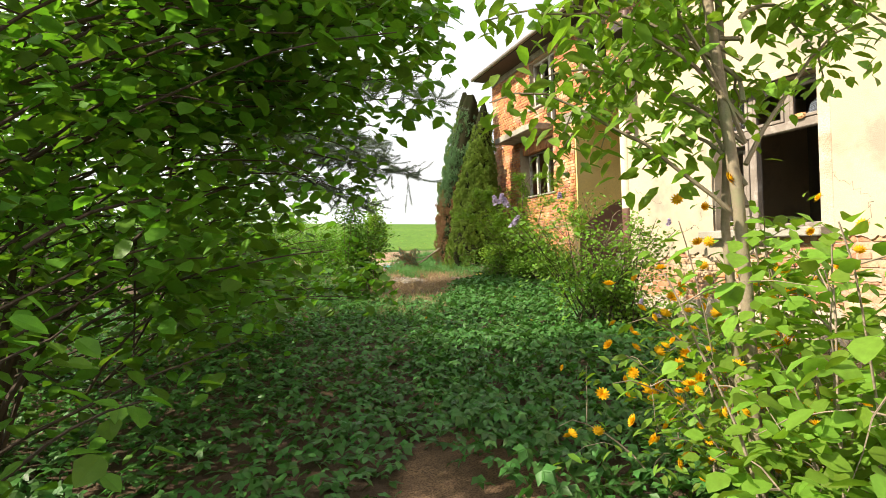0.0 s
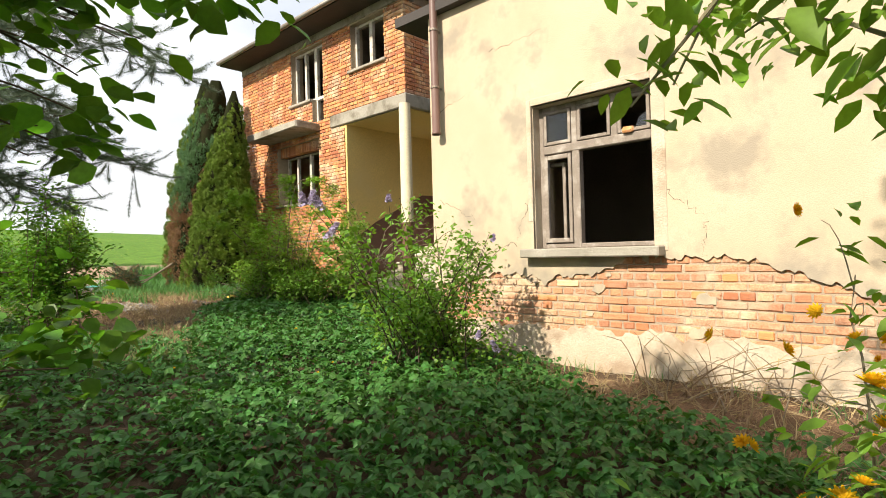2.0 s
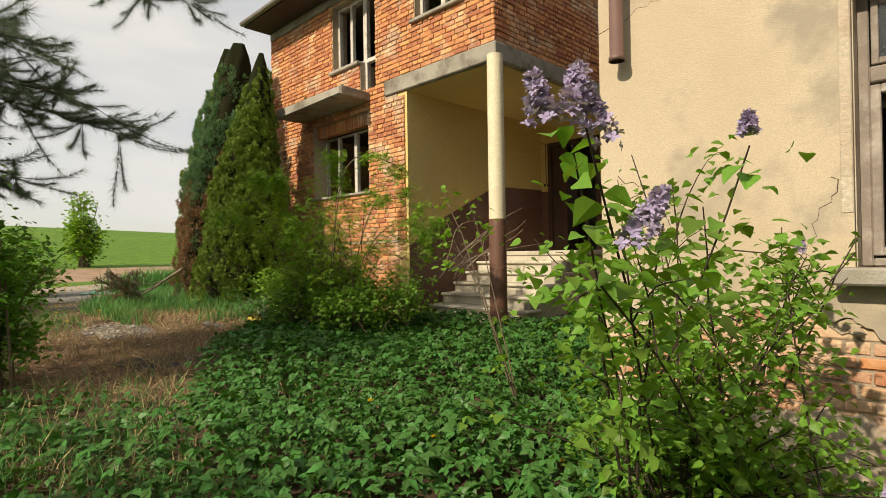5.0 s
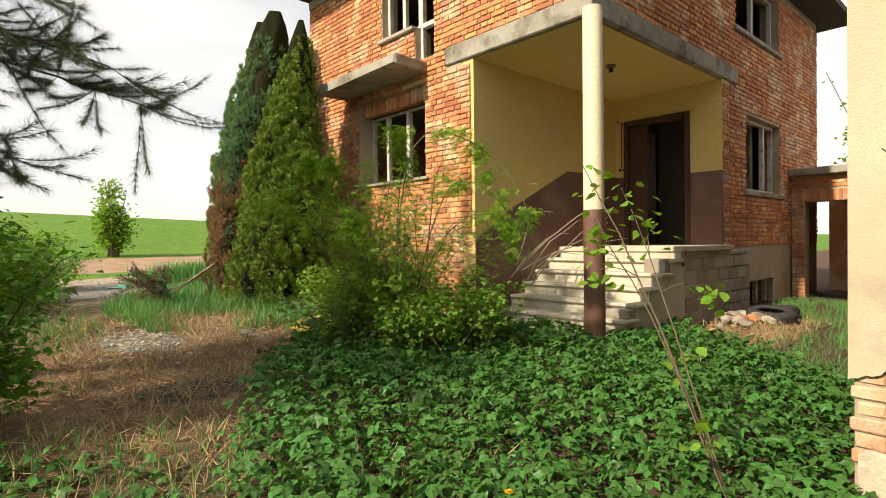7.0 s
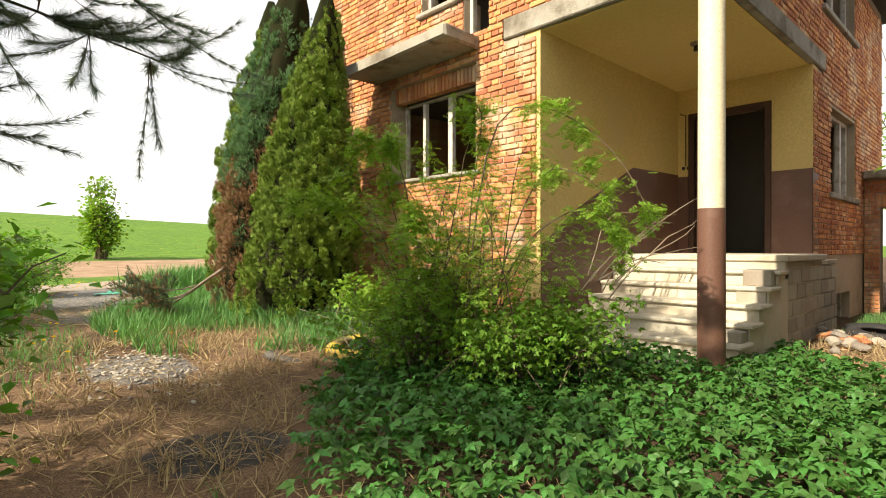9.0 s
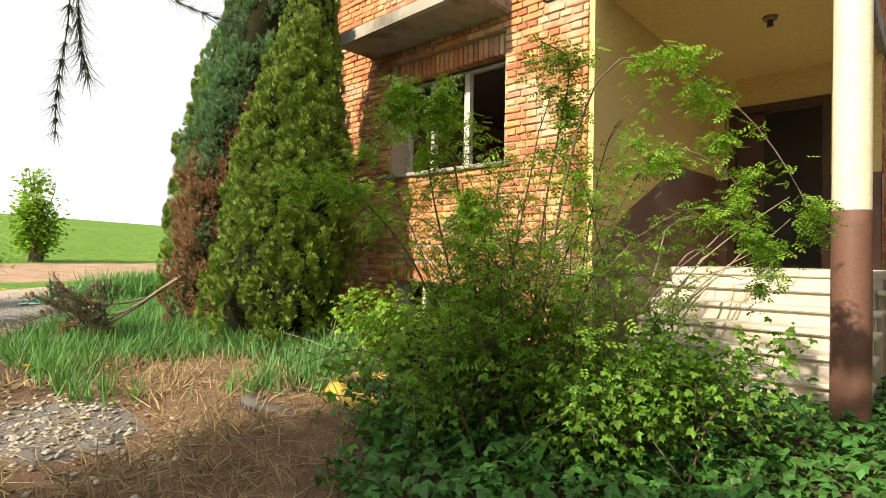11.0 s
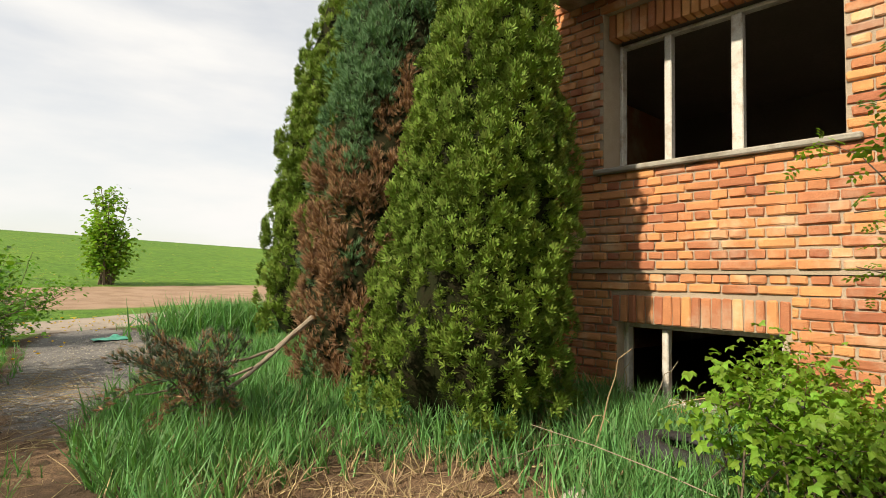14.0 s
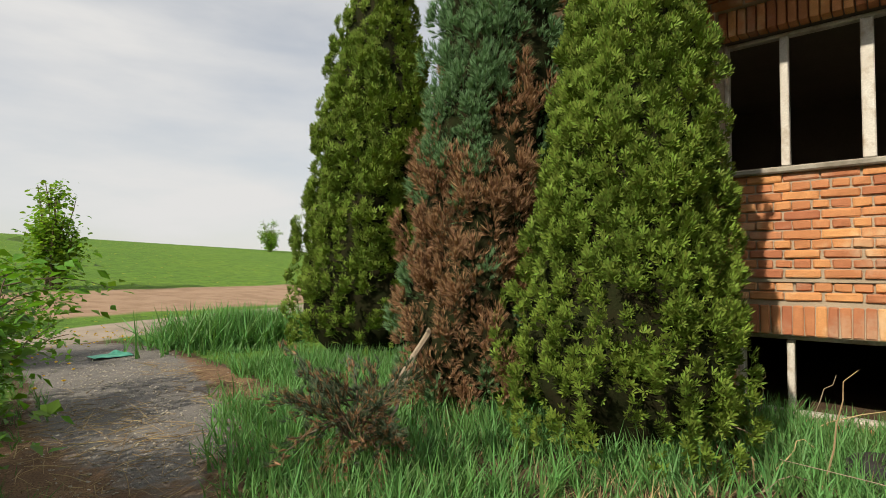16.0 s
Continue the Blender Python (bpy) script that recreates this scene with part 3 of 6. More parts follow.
part("porch_back_wall", wall_geo("x", BACK, 0.3, HY + 0.012, PY, FLOOR - 0.2, CEIL, [DOOR]), M_YELLOW, porch, "yellow plastered porch wall with a doorway")
g = Geo()
prof = [(HX + 0.04, 1.50), (7.97, 1.98), (9.48, 2.67), (BACK - 0.004, 2.70)]
top = [(x, PY - 0.006, z) for x, z in prof] + [(BACK - 0.004, PY - 0.006, 0.2), (HX + 0.04, PY - 0.006, 0.2)]
g.add(top + [(x, PY + 0.004, z) for x, _, z in top], [tuple(range(6)), (0, 6, 7, 1), (1, 7, 8, 2), (2, 8, 9, 3), (5, 11, 6, 0)])
g.box(BACK - 0.006, BACK + 0.004, 12.56, PY - 0.006, FLOOR, 2.66).box(BACK - 0.006, BACK + 0.004, HY + 0.006, 11.33, FLOOR, 2.62)
g.box(BACK - 0.006, BACK + 0.3, HY + 0.004, HY + 0.012, FLOOR, 2.62)
part("dado", g, M_BROWN, porch, "glossy brown painted dado")
part("porch_landing", Geo().soft(9.17, BACK, HY - 0.17, PY, FLOOR - 0.08, FLOOR, 0.012).box(9.3, BACK, HY - 0.1, PY, 0.0, FLOOR - 0.08), M_STEP, porch, "worn concrete landing")
dr = thing("door_1", "dark brown front door frame standing open", "door", kind="structure")
for a, b, c, d in ((11.33, 11.42, FLOOR, 3.69), (12.47, 12.56, FLOOR, 3.69), (11.42, 12.47, 3.60, 3.69)):
    part("door_frame", Geo().soft(BACK - 0.03, BACK + 0.16, a, b, c, d, 0.01), M_DARKWOOD, dr)
lf = part("door_leaf", Geo().soft(BACK + 0.16, BACK + 0.98, 12.43, 12.475, FLOOR + 0.01, 3.57, 0.008), M_DARKWOOD, dr, "open panelled door leaf")
for z0, z1 in ((1.55, 2.2), (2.35, 3.4)):
    part("door_panel", Geo().soft(BACK + 0.3, BACK + 0.86, 12.415, 12.432, z0, z1, 0.012), M_DARKWOOD, lf)
part("door_leaf", Geo().soft(BACK + 0.02, BACK + 0.07, 12.12, 12.46, FLOOR + 0.01, 3.58, 0.008), M_DARKWOOD, dr, "narrow fixed door leaf")

stair = thing("front_stair", "pale worn concrete stair with projecting treads", "stair", kind="structure")
for k in range(6):
    x, z = 7.60 + 0.31 * k, 0.50 + 0.177 * k
    if k < 5:
        st = part("step", Geo().box(x + 0.05, x + 0.36 if k < 4 else 9.3, HY - 0.13, PY - 0.008, gz(7.6, 11) - 0.2, z - 0.05), M_STEP, stair)
        part("tread", Geo().soft(x, x + 0.37, HY - 0.175, PY - 0.008, z - 0.05, z, 0.014), M_STEP, st)
    else:
        st = part("step", Geo().box(x + 0.05, 9.3, HY - 0.13, PY - 0.008, 1.1, z - 0.06), M_STEP, stair)
part("step", Geo().soft(7.33, 7.7, HY - 0.13, PY - 0.008, 0.05, 0.325, 0.014), M_STEP, stair)

col = thing("porch_column", "round column painted cream above and brown below", "column", (7.05, 10.70, gz(7.05, 10.7)))
zc = gz(7.05, 10.7)
part("column_shaft", Geo().lathe([(0.117, 1.83 - zc), (0.116, 2.6 - zc), (0.112, CEIL + 0.01 - zc)], 28), M_CREAM, col, "cream painted upper shaft", True)
part("column_base", Geo().lathe([(0.121, -0.3), (0.121, 1.0 - zc), (0.1185, 1.832 - zc)], 28), M_BROWN, col, "brown painted lower shaft", True)
lamp = thing("ceiling_lamp", "broken dark lamp fitting on a yellow ceiling", "lamp", (9.0, 11.62, CEIL - 0.012))
part("lamp_base", Geo().lathe([(0.0, 0), (0.075, 0), (0.07, -0.03), (0.03, -0.04), (0.0, -0.04)], 16), M_METAL, lamp, "", True)
part("lamp_socket", Geo().lathe([(0.025, -0.04), (0.035, -0.10), (0.0, -0.10)], 12), M_DARKWOOD, lamp, "", True)
cord = thing("wall_cable", "loose dark cable down a yellow wall to two switches", "cable", (BACK, 12.62, 2.8))
part("cable", Geo().tube([(-0.012, 0.08, 0.93), (-0.02, 0.05, 0.9), (-0.02, -0.02, 0.88), (-0.02, -0.02, 0.03)], 0.008, sides=5), M_RUBBER, cord)
for dy in (-0.04, 0.04):
    part("switch_box", Geo().lathe([(0.0, 0), (0.03, 0), (0.03, 0.008), (0, 0.008)], 12, (0, 0, 0)), M_RUBBER, cord).matrix_local = pose(-0.008, dy - 0.02, 0.0, 0, -90, 0)

# balcony slab over the ground-floor window
bal = thing("balcony_slab", "stained concrete balcony slab jutting from a brick wall", "balcony", kind="structure")
rb = np.random.default_rng(3)
part("slab", Geo().soft(6.53, HX + 0.1, 13.72, 16.02, 4.13, 4.31, 0.025, 0.02, rb), M_CONCRETE, bal)
W2 = window("window_1", "x", HX + 0.30, 13.80, 15.64, 2.55, 3.76, [(15.16, 0.033), (14.58, 0.045)], M_WHITE, "white-painted three-light window with no glass", sill=(HX - 0.05, 13.70, 15.72, 2.47, 2.52), w=0.035)
window("window_2", "x", HX + 0.16, 14.20, 15.52, 0.46, 1.13, [(15.13, 0.028)], M_WHITE, "broken basement window with one bar left", w=0.045)
window("window_3", "x", HX + 0.14, 11.40, 12.50, 5.24, 6.22, [(11.95, 0.05)], M_WHITE, "white two-light upstairs window", sill=(HX - 0.06, 11.32, 12.58, 5.17, 5.23))
window("window_4", "x", HX + 0.14, 14.02, 14.90, 4.95, 6.20, [(14.44, 0.04)], M_WHITE, "white two-light upstairs window beside a balcony door", sill=(HX - 0.06, 14.02, 14.97, 4.88, 4.945))
window("window_5", "x", HX + 0.13, 13.56, 14.02, 4.37, 6.20, [], M_WHITE, "narrow white balcony door frame", rails=[(4.95, 0.04)])
window("window_6", "y", HY + 0.14, 12.10, 13.95, 2.36, 3.70, [(13.4, 0.04)], M_WHITE, "side window with an open dark interior", sill=(HY - 0.05, 12.0, 14.05, 2.25, 2.34))
window("window_7", "y", HY + 0.14, 11.85, 13.55, 0.05, 0.72, [(12.5, 0.04), (13.0, 0.03)], M_WHITE, "broken basement window", w=0.045)
window("window_8", "y", HY + 0.14, 11.65, 13.9, 5.14, 6.2, [(12.8, 0.04)], M_WHITE, "upstairs side window", sill=(HY - 0.05, 11.55, 14.0, 5.05, 5.13))

# ---- outbuilding past the side wall ----
ob_ = thing("outbuilding", "low flat-roofed brick outbuilding with an open doorway", "outbuilding")
ohole = [(9.55, 10.55, -0.3, 2.22)]
part("wall", wall_geo("x", 14.64, 0.3, 6.0, 10.79, -0.3, 2.75, ohole), M_MORTAR, ob_)
_, of = bricks("x", 14.64, 6.0, 10.79, 0.1, 2.73, ohole + [(9.5, 10.6, 2.22, 2.46)], 12, 0.02, soldiers=[(9.5, 10.6, 2.22, 2.46)])
part("brickwork", of, M_BRICK, ob_)["kind"] = "stuff"
part("roof_slab", Geo().soft(14.45, 18.0, 5.8, 10.78, 2.75, 2.9, 0.015), M_CONCRETE, ob_)
part("wall", Geo().box(17.6, 17.9, 6.0, 10.79, -0.3, 2.75).box(14.94, 17.6, 6.0, 6.3, -0.3, 2.75), M_BRICK_OLD, ob_)

# ---- plastered wing ----
WX, WY1, WTOP = 4.87, 7.89, 4.25
WIN = (5.03, 6.36, 1.25, 2.815)
ww = thing("wall_wing", "ochre plastered wall peeling off worn brick", "wall", kind="structure")
part("wall_core", wall_geo("x", WX + 0.035, 0.40, -7.0, WY1 - 0.02, -0.3, WTOP, [WIN]), M_MORTAR, ww)
part("wall_core", Geo().box(WX + 0.435, 13.0, WY1 - 0.42, WY1 - 0.02, -0.3, WTOP).box(12.6, 13.0, -7.0, WY1 - 0.42, -0.3, WTOP).box(WX + 0.435, 12.6, -7.0, -6.6, -0.3, WTOP), M_PLASTER, ww)


def peel(y):
    """Where the plaster ends above the bared brick, along the wall."""
    y = np.asarray(y, float)
    z = lerp_table(y, [(-7, 0.3), (2.0, 0.45), (3.3, 0.78), (3.9, 1.0), (4.3, 1.13), (5.0, 1.135), (5.35, 1.12), (5.5, 1.02), (5.75, 0.97), (6.1, 0.95), (6.25, 0.87), (6.4, 0.96), (6.9, 0.98), (7.3, 0.9), (7.9, 0.8)])
    return z + 0.018 * np.sin(y * 23.0) + 0.012 * np.sin(y * 57 + 1.0) + 0.008 * np.sin(y * 131)


g = Geo()
ys = np.unique(np.r_[np.arange(-7.0, WY1, 0.03), WIN[0], WIN[1], WY1])
rp = np.random.default_rng(14)
for a, b in zip(ys, ys[1:]):
    za, zb = float(peel(a)), float(peel(b))
    m = (a + b) / 2
    spans = [((za, zb), (WTOP, WTOP))]
    if WIN[0] <= m <= WIN[1]:
        spans = [((WIN[3], WIN[3]), (WTOP, WTOP))] + ([((za, zb), (WIN[2] - 0.1, WIN[2] - 0.1))] if min(za, zb) < 1.1 else [])
    for (la, lb), (ta, tb) in spans:
        la, lb = min(la, ta - 0.001), min(lb, tb - 0.001)
        f0, f1 = WX, WX + 0.036
        e = rp.uniform(-0.004, 0.003)
        g.add([(f0, a, la), (f0, b, lb), (f0, b, tb), (f0, a, ta), (f1, a, la), (f1, b, lb), (f1, b, tb), (f1, a, ta)],
              [(0, 3, 2, 1), (0, 1, 5, 4), (3, 7, 6, 2)])
part("plaster_skin", g, M_PLASTER, ww, "stained ochre plaster with a broken lower edge")
g = Geo()
for a, b, c, d in ((WIN[0] - 0.13, WIN[0], WIN[2] - 0.05, WIN[3] + 0.1), (WIN[1], WIN[1] + 0.06, WIN[2] + 0.3, WIN[3] + 0.07), (WIN[0], WIN[1], WIN[3], WIN[3] + 0.08)):
    g.soft(WX - 0.006, WX + 0.2, a, b, c, d, 0.006)
part("window_surround", g, M_PLASTER_W, ww, "pale rendered window surround")
part("window_reveal", Geo().box(WX + 0.036, WX + 0.3, WIN[1] - 0.006, WIN[1] + 0.02, WIN[2], WIN[3]).box(WX + 0.04, WX + 0.3, WIN[0] - 0.02, WIN[0] + 0.006, WIN[2], WIN[3]).box(WX + 0.04, WX + 0.3, WIN[0] + 0.006, WIN[1] - 0.006, WIN[3] - 0.006, WIN[3] + 0.02), M_PLASTER_W, ww)
wn_, wf_ = bricks("x", WX + 0.032, -7.0, WY1, 0.36, 1.16, [(5.0, 6.4, 1.14, 3)], 21, 0.008, keep=(3.2, 6.6, 0.4, 1.1))
part("brickwork", wf_, M_BRICK_OLD, ww)["kind"] = "stuff"
brick_boxes += [(b, ww) for b in wn_]
g = Geo()
ys2 = np.arange(-7.0, WY1, 0.05)
tops = 0.40 + 0.03 * np.sin(ys2 * 9) + 0.02 * np.sin(ys2 * 31) + rp.normal(0, 0.008, len(ys2))
for i in range(len(ys2) - 1):
    a, b = ys2[i], ys2[i + 1]
    o1 = 0.03 + 0.012 * math.sin(a * 7)
    o2 = 0.03 + 0.012 * math.sin(b * 7)
    g.add([(WX - o1 + 0.02, a, -0.3), (WX - o2 + 0.02, b, -0.3), (WX - o2 + 0.02, b, tops[i + 1]), (WX - o1 + 0.02, a, tops[i]), (WX + 0.05, a, tops[i] + 0.02), (WX + 0.05, b, tops[i + 1] + 0.02)],
          [(0, 3, 2, 1), (3, 4, 5, 2)])
part("plinth_render", g, M_PLASTER_W, ww, "crumbling pale render along the foot of the wall")
for i in range(16):
    cy, cz = rp.uniform(2.6, 7.7), rp.uniform(0.42, 1.0)
    w_ = rp.uniform(0.03, 0.10)
    ring = [(cy + w_ * rp.uniform(0.6, 1.3) * math.cos(q), cz + w_ * rp.uniform(0.35, 0.8) * math.sin(q)) for q in np.linspace(0, 2 * math.pi, 13)[:-1]]
    g = Geo().add([(WX + 0.015 - i * 0.00035, y, z) for y, z in ring] + [(WX + 0.03, cy + (y - cy) * 1.12, cz + (z - cz) * 1.12) for y, z in ring],
                  [tuple(range(12))[::-1]] + [(k, (k + 1) % 12, 12 + (k + 1) % 12, 12 + k) for k in range(12)])
    part("plaster_remnant", g, M_PLASTER_W if i % 2 else M_PLASTER, ww, "patch of plaster left on brick")
W1 = window("window_9", "x", WX + 0.16, WIN[0], WIN[1], WIN[2], WIN[3], [(5.91, 0.045, WIN[2], 2.30), (5.92, 0.035, 2.36, WIN[3]), (5.47, 0.035, 2.36, WIN[3])], M_WOOD,
            "grey weathered wooden window with most panes gone", rails=[(2.33, 0.045)], sill=(WX - 0.16, 4.93, 6.45, 1.155, 1.25), w=0.06, depth=0.10)
sash = part("casement", Geo().soft(WX + 0.14, WX + 0.19, 6.25, 6.30, 1.31, 2.27, 0.006).soft(WX + 0.14, WX + 0.19, 5.96, 6.00, 1.31, 2.27, 0.006).soft(WX + 0.14, WX + 0.19, 6.00, 6.25, 2.22, 2.27, 0.006).soft(WX + 0.14, WX + 0.19, 6.00, 6.25, 1.31, 1.36, 0.006), M_WOOD, W1, "narrow weathered casement")
for a, b in ((5.10, 5.43), (5.51, 5.88), (5.96, 6.29)):
    q = Geo()
    for u0, u1, z0, z1 in ((a, a + 0.035, 2.385, 2.75), (b - 0.035, b, 2.385, 2.75), (a + 0.035, b - 0.035, 2.715, 2.75), (a + 0.035, b - 0.035, 2.385, 2.42)):
        q.soft(WX + 0.145, WX + 0.185, u0, u1, z0, z1, 0.005)
    part("fanlight", q, M_WOOD, W1)
part("casement", Geo().soft(WX + 0.26, WX + 0.30, 6.10, 6.14, 1.33, 2.20, 0.006).soft(WX + 0.26, WX + 0.30, 6.14, 6.30, 2.16, 2.20, 0.006), M_WOOD, W1, "inner casement swung into the room")
glass = bpy.data.materials.new("dusty_window_glass")
glass.use_nodes = True
gb = glass.node_tree.nodes["Principled BSDF"]
gb.inputs["Transmission Weight"].default_value, gb.inputs["Roughness"].default_value, gb.inputs["Base Color"].default_value = 1.0, 0.15, (0.8, 0.85, 0.85, 1)
part("glass_shard", Geo().add([(WX + 0.165, 5.13, 2.42), (WX + 0.165, 5.25, 2.42), (WX + 0.165, 5.22, 2.51), (WX + 0.165, 5.13, 2.56), (WX + 0.168, 5.13, 2.42), (WX + 0.168, 5.25, 2.42), (WX + 0.168, 5.22, 2.51), (WX + 0.168, 5.13, 2.56)], [(0, 1, 2, 3), (7, 6, 5, 4), (0, 4, 5, 1), (1, 5, 6, 2), (2, 6, 7, 3), (3, 7, 4, 0)]), glass, W1, "jagged shard of glass")
part("pane", Geo().box(WX + 0.163, WX + 0.167, 5.99, 6.26, 2.42, 2.71), glass, W1)
solid("brick_fragment", Geo().soft(WX + 0.1, WX + 0.17, 5.26, 5.37, 2.376, 2.43, 0.015, 0.008, rp), M_BRICK, "broken orange brick lying on a window rail", "brick")
solid("floor_wing", Geo().box(WX + 0.435, 12.6, -6.6, WY1 - 0.42, -0.1, 0.2), M_ROOM, "dark room floor", "floor", kind="structure")
solid("ceiling_wing", Geo().box(WX + 0.435, 12.6, -6.6, WY1 - 0.42, 3.3, 3.4), M_ROOM, "dark room ceiling", "ceiling", kind="structure")
solid("wall_inner_wing", Geo().box(8.0, 8.15, -6.6, WY1 - 0.42, 0.2, 3.3).box(WX + 0.435, 8.0, 3.2, 3.35, 0.2, 3.3), M_ROOM, "dingy inner wall", "wall", kind="structure")
g = Geo()
x0, x1, y0, y1, cx = WX - 0.12, 13.2, -7.3, WY1 + 0.5, 8.9
g.add([(x0, y0, WTOP), (x1, y0, WTOP), (x1, y1, WTOP), (x0, y1, WTOP), (x0, y0, WTOP + 0.12), (x1, y0, WTOP + 0.12), (x1, y1, WTOP + 0.12), (x0, y1, WTOP + 0.12), (cx, y0, WTOP + 2.4), (cx, y1, WTOP + 2.4)],
      [(3, 2, 1, 0), (0, 1, 5, 4), (1, 2, 6, 5), (2, 3, 7, 6), (3, 0, 4, 7), (4, 5, 8), (6, 7, 9), (5, 6, 9, 8), (7, 4, 8, 9)])
solid("roof_wing", g, M_ROOF, "dark pitched roof of the wing", "roof", kind="structure")
for seed, (y0, z0, y1, z1) in enumerate(((7.75, 1.9, 7.2, 1.62), (7.85, 3.0, 7.3, 3.15), (6.43, 1.75, 6.6, 1.3), (6.6, 1.3, 7.0, 1.25), (4.9, 1.75, 4.55, 1.45), (4.55, 1.45, 4.6, 1.15), (6.9, 3.55, 6.2, 3.62), (5.0, 3.3, 4.2, 3.5), (7.5, 1.1, 7.6, 1.5))):
    rk = np.random.default_rng(200 + seed)
    tt = np.linspace(0, 1, 14)
    cy, cz = y0 + (y1 - y0) * tt + rk.normal(0, 0.018, 14), z0 + (z1 - z0) * tt + rk.normal(0, 0.018, 14)
    part("crack", Geo().tube(np.stack([np.full(14, WX + 0.0005), cy, cz], -1), 0.0035, 0.001, 4), M_BARK_DARK, ww, "dark hairline crack in plaster")
dp = thing("downpipe", "short broken red-brown downpipe on a plastered wall", "downpipe", (WX - 0.11, 7.69, 2.71))
part("pipe", Geo().lathe([(0.05, 0.0), (0.058, 0.0), (0.058, 0.03), (0.05, 0.035), (0.05, 1.75)], 16), M_PIPE, dp, "", True)
for z in (0.58, 1.3):
    part("pipe_bracket", Geo().lathe([(0.052, z), (0.060, z), (0.060, z + 0.025), (0.052, z + 0.025)], 16).soft(0.05, 0.115, -0.01, 0.01, z, z + 0.025, 0.003), M_METAL, dp)

# ---- plants ----
def leaf_shape(widths, fold=0.10, droop=0.12):
    """A leaf along y, length 1: (place, half width) pairs, folded on its midrib and drooping."""
    v, f = [], []
    for t, w in widths:
        z = -droop * t * t
        v += [(-w, t, z + fold * w * 2), (0, t, z), (w, t, z + fold * w * 2)]
    for i in range(len(widths) - 1):
        a = i * 3
        f += [(a, a + 1, a + 4, a + 3), (a + 1, a + 2, a + 5, a + 4)]
    return np.array(v, float), f


def joined(shapes):
    v, f, n = [], [], 0
    for a, b in shapes:
        v.append(np.asarray(a))
        f += [tuple(i + n for i in q) for q in b]
        n += len(a)
    return np.concatenate(v), f


def placed(shape, m, at=(0, 0, 0)):
    return np.asarray(shape[0]) @ np.asarray(m).T + np.asarray(at), shape[1]


def spin(a, tilt=0.0, s=1.0):
    c, d = math.cos(radians(a)), math.sin(radians(a))
    e, g_ = math.cos(radians(tilt)), math.sin(radians(tilt))
    return s * np.array([[c, -d, 0], [d, c, 0], [0, 0, 1]]) @ np.array([[1, 0, 0], [0, e, -g_], [0, g_, e]])


L_OVATE = leaf_shape([(0, 0.02), (0.15, 0.27), (0.5, 0.40), (0.85, 0.19), (1, 0.01)])
L_CROWN = leaf_shape([(0, 0.04), (0.25, 0.34), (0.65, 0.33), (1, 0.02)])
L_LANCE = leaf_shape([(0, 0.02), (0.3, 0.22), (0.7, 0.19), (1, 0.005)], 0.15, 0.2)
L_SMALL = leaf_shape([(0, 0.02), (0.4, 0.30), (1, 0.01)], 0.12, 0.1)
L_HEART = leaf_shape([(0, 0.05), (0.08, 0.34), (0.35, 0.42), (0.7, 0.22), (1, 0.01)], 0.14, 0.18)
# lobed ground-cover leaf of five pointed leaflets on one stalk
L_LOBED = joined([placed(leaf_shape([(0, 0.08), (0.42, 0.36), (1, 0.01)], 0.16, 0.22), spin(a, -6, s), (0, 0, 0)) for a, s in ((0, 0.60), (68, 0.50), (-68, 0.50))])
L_WEED = joined([placed(([(0, 0, 0), (0.3, 0.45, 0.03), (0, 1, -0.15), (-0.3, 0.45, 0.03)], [(0, 1, 2, 3)]), spin(a, -8, 0.6)) for a in (0, 62, -62)])
# feathered leaf of seven leaflets
L_PINNATE = joined([placed(([(0, 0, 0), (0.3, 0.45, 0.06), (0, 1, -0.1), (-0.3, 0.45, 0.06)], [(0, 1, 2, 3)]), spin(a, -5, 0.30), (0, t, -0.06 * t)) for t, a in ((0.25, 75), (0.25, -75), (0.5, 68), (0.5, -68), (0.74, 60), (0.74, -60), (0.85, 0))])


def blade_shape(bend=0.4, w=0.014):
    v, f = [], []
    for t in (0, 0.5, 1.0):
        hw = w * (1 - t ** 1.6)
        v += [(-hw, bend * t * t, t), (hw, bend * t * t, t)]
    for i in range(2):
        a = i * 2
        f.append((a, a + 1, a + 3, a + 2))
    return np.array(v), f


L_BLADE = joined([placed(blade_shape(b, 0.024), spin(a, 0, s), (x, y, 0)) for a, s, x, y, b in ((0, 1.0, 0, 0, 0.35), (130, 0.8, 0.06, 0.02, 0.6), (250, 0.9, -0.05, 0.04, 0.45), (60, 0.65, 0.03, -0.05, 0.8))])


def needle_shape(n=14, spread=35, w=0.012, seed=1):
    r = np.random.default_rng(seed)
    shapes = []
    for i in range(n):
        a, tl = r.uniform(0, 360), r.uniform(5, spread)
        ln = r.uniform(0.7, 1.0)
        v = np.array([(-w, 0, 0), (w, 0, 0), (0, 0, ln)])
        shapes.append((v @ (spin(a) @ np.array([[1, 0, 0], [0, math.cos(radians(tl)), -math.sin(radians(tl))], [0, math.sin(radians(tl)), math.cos(radians(tl))]])).T, [(0, 1, 2)]))
    return joined(shapes)


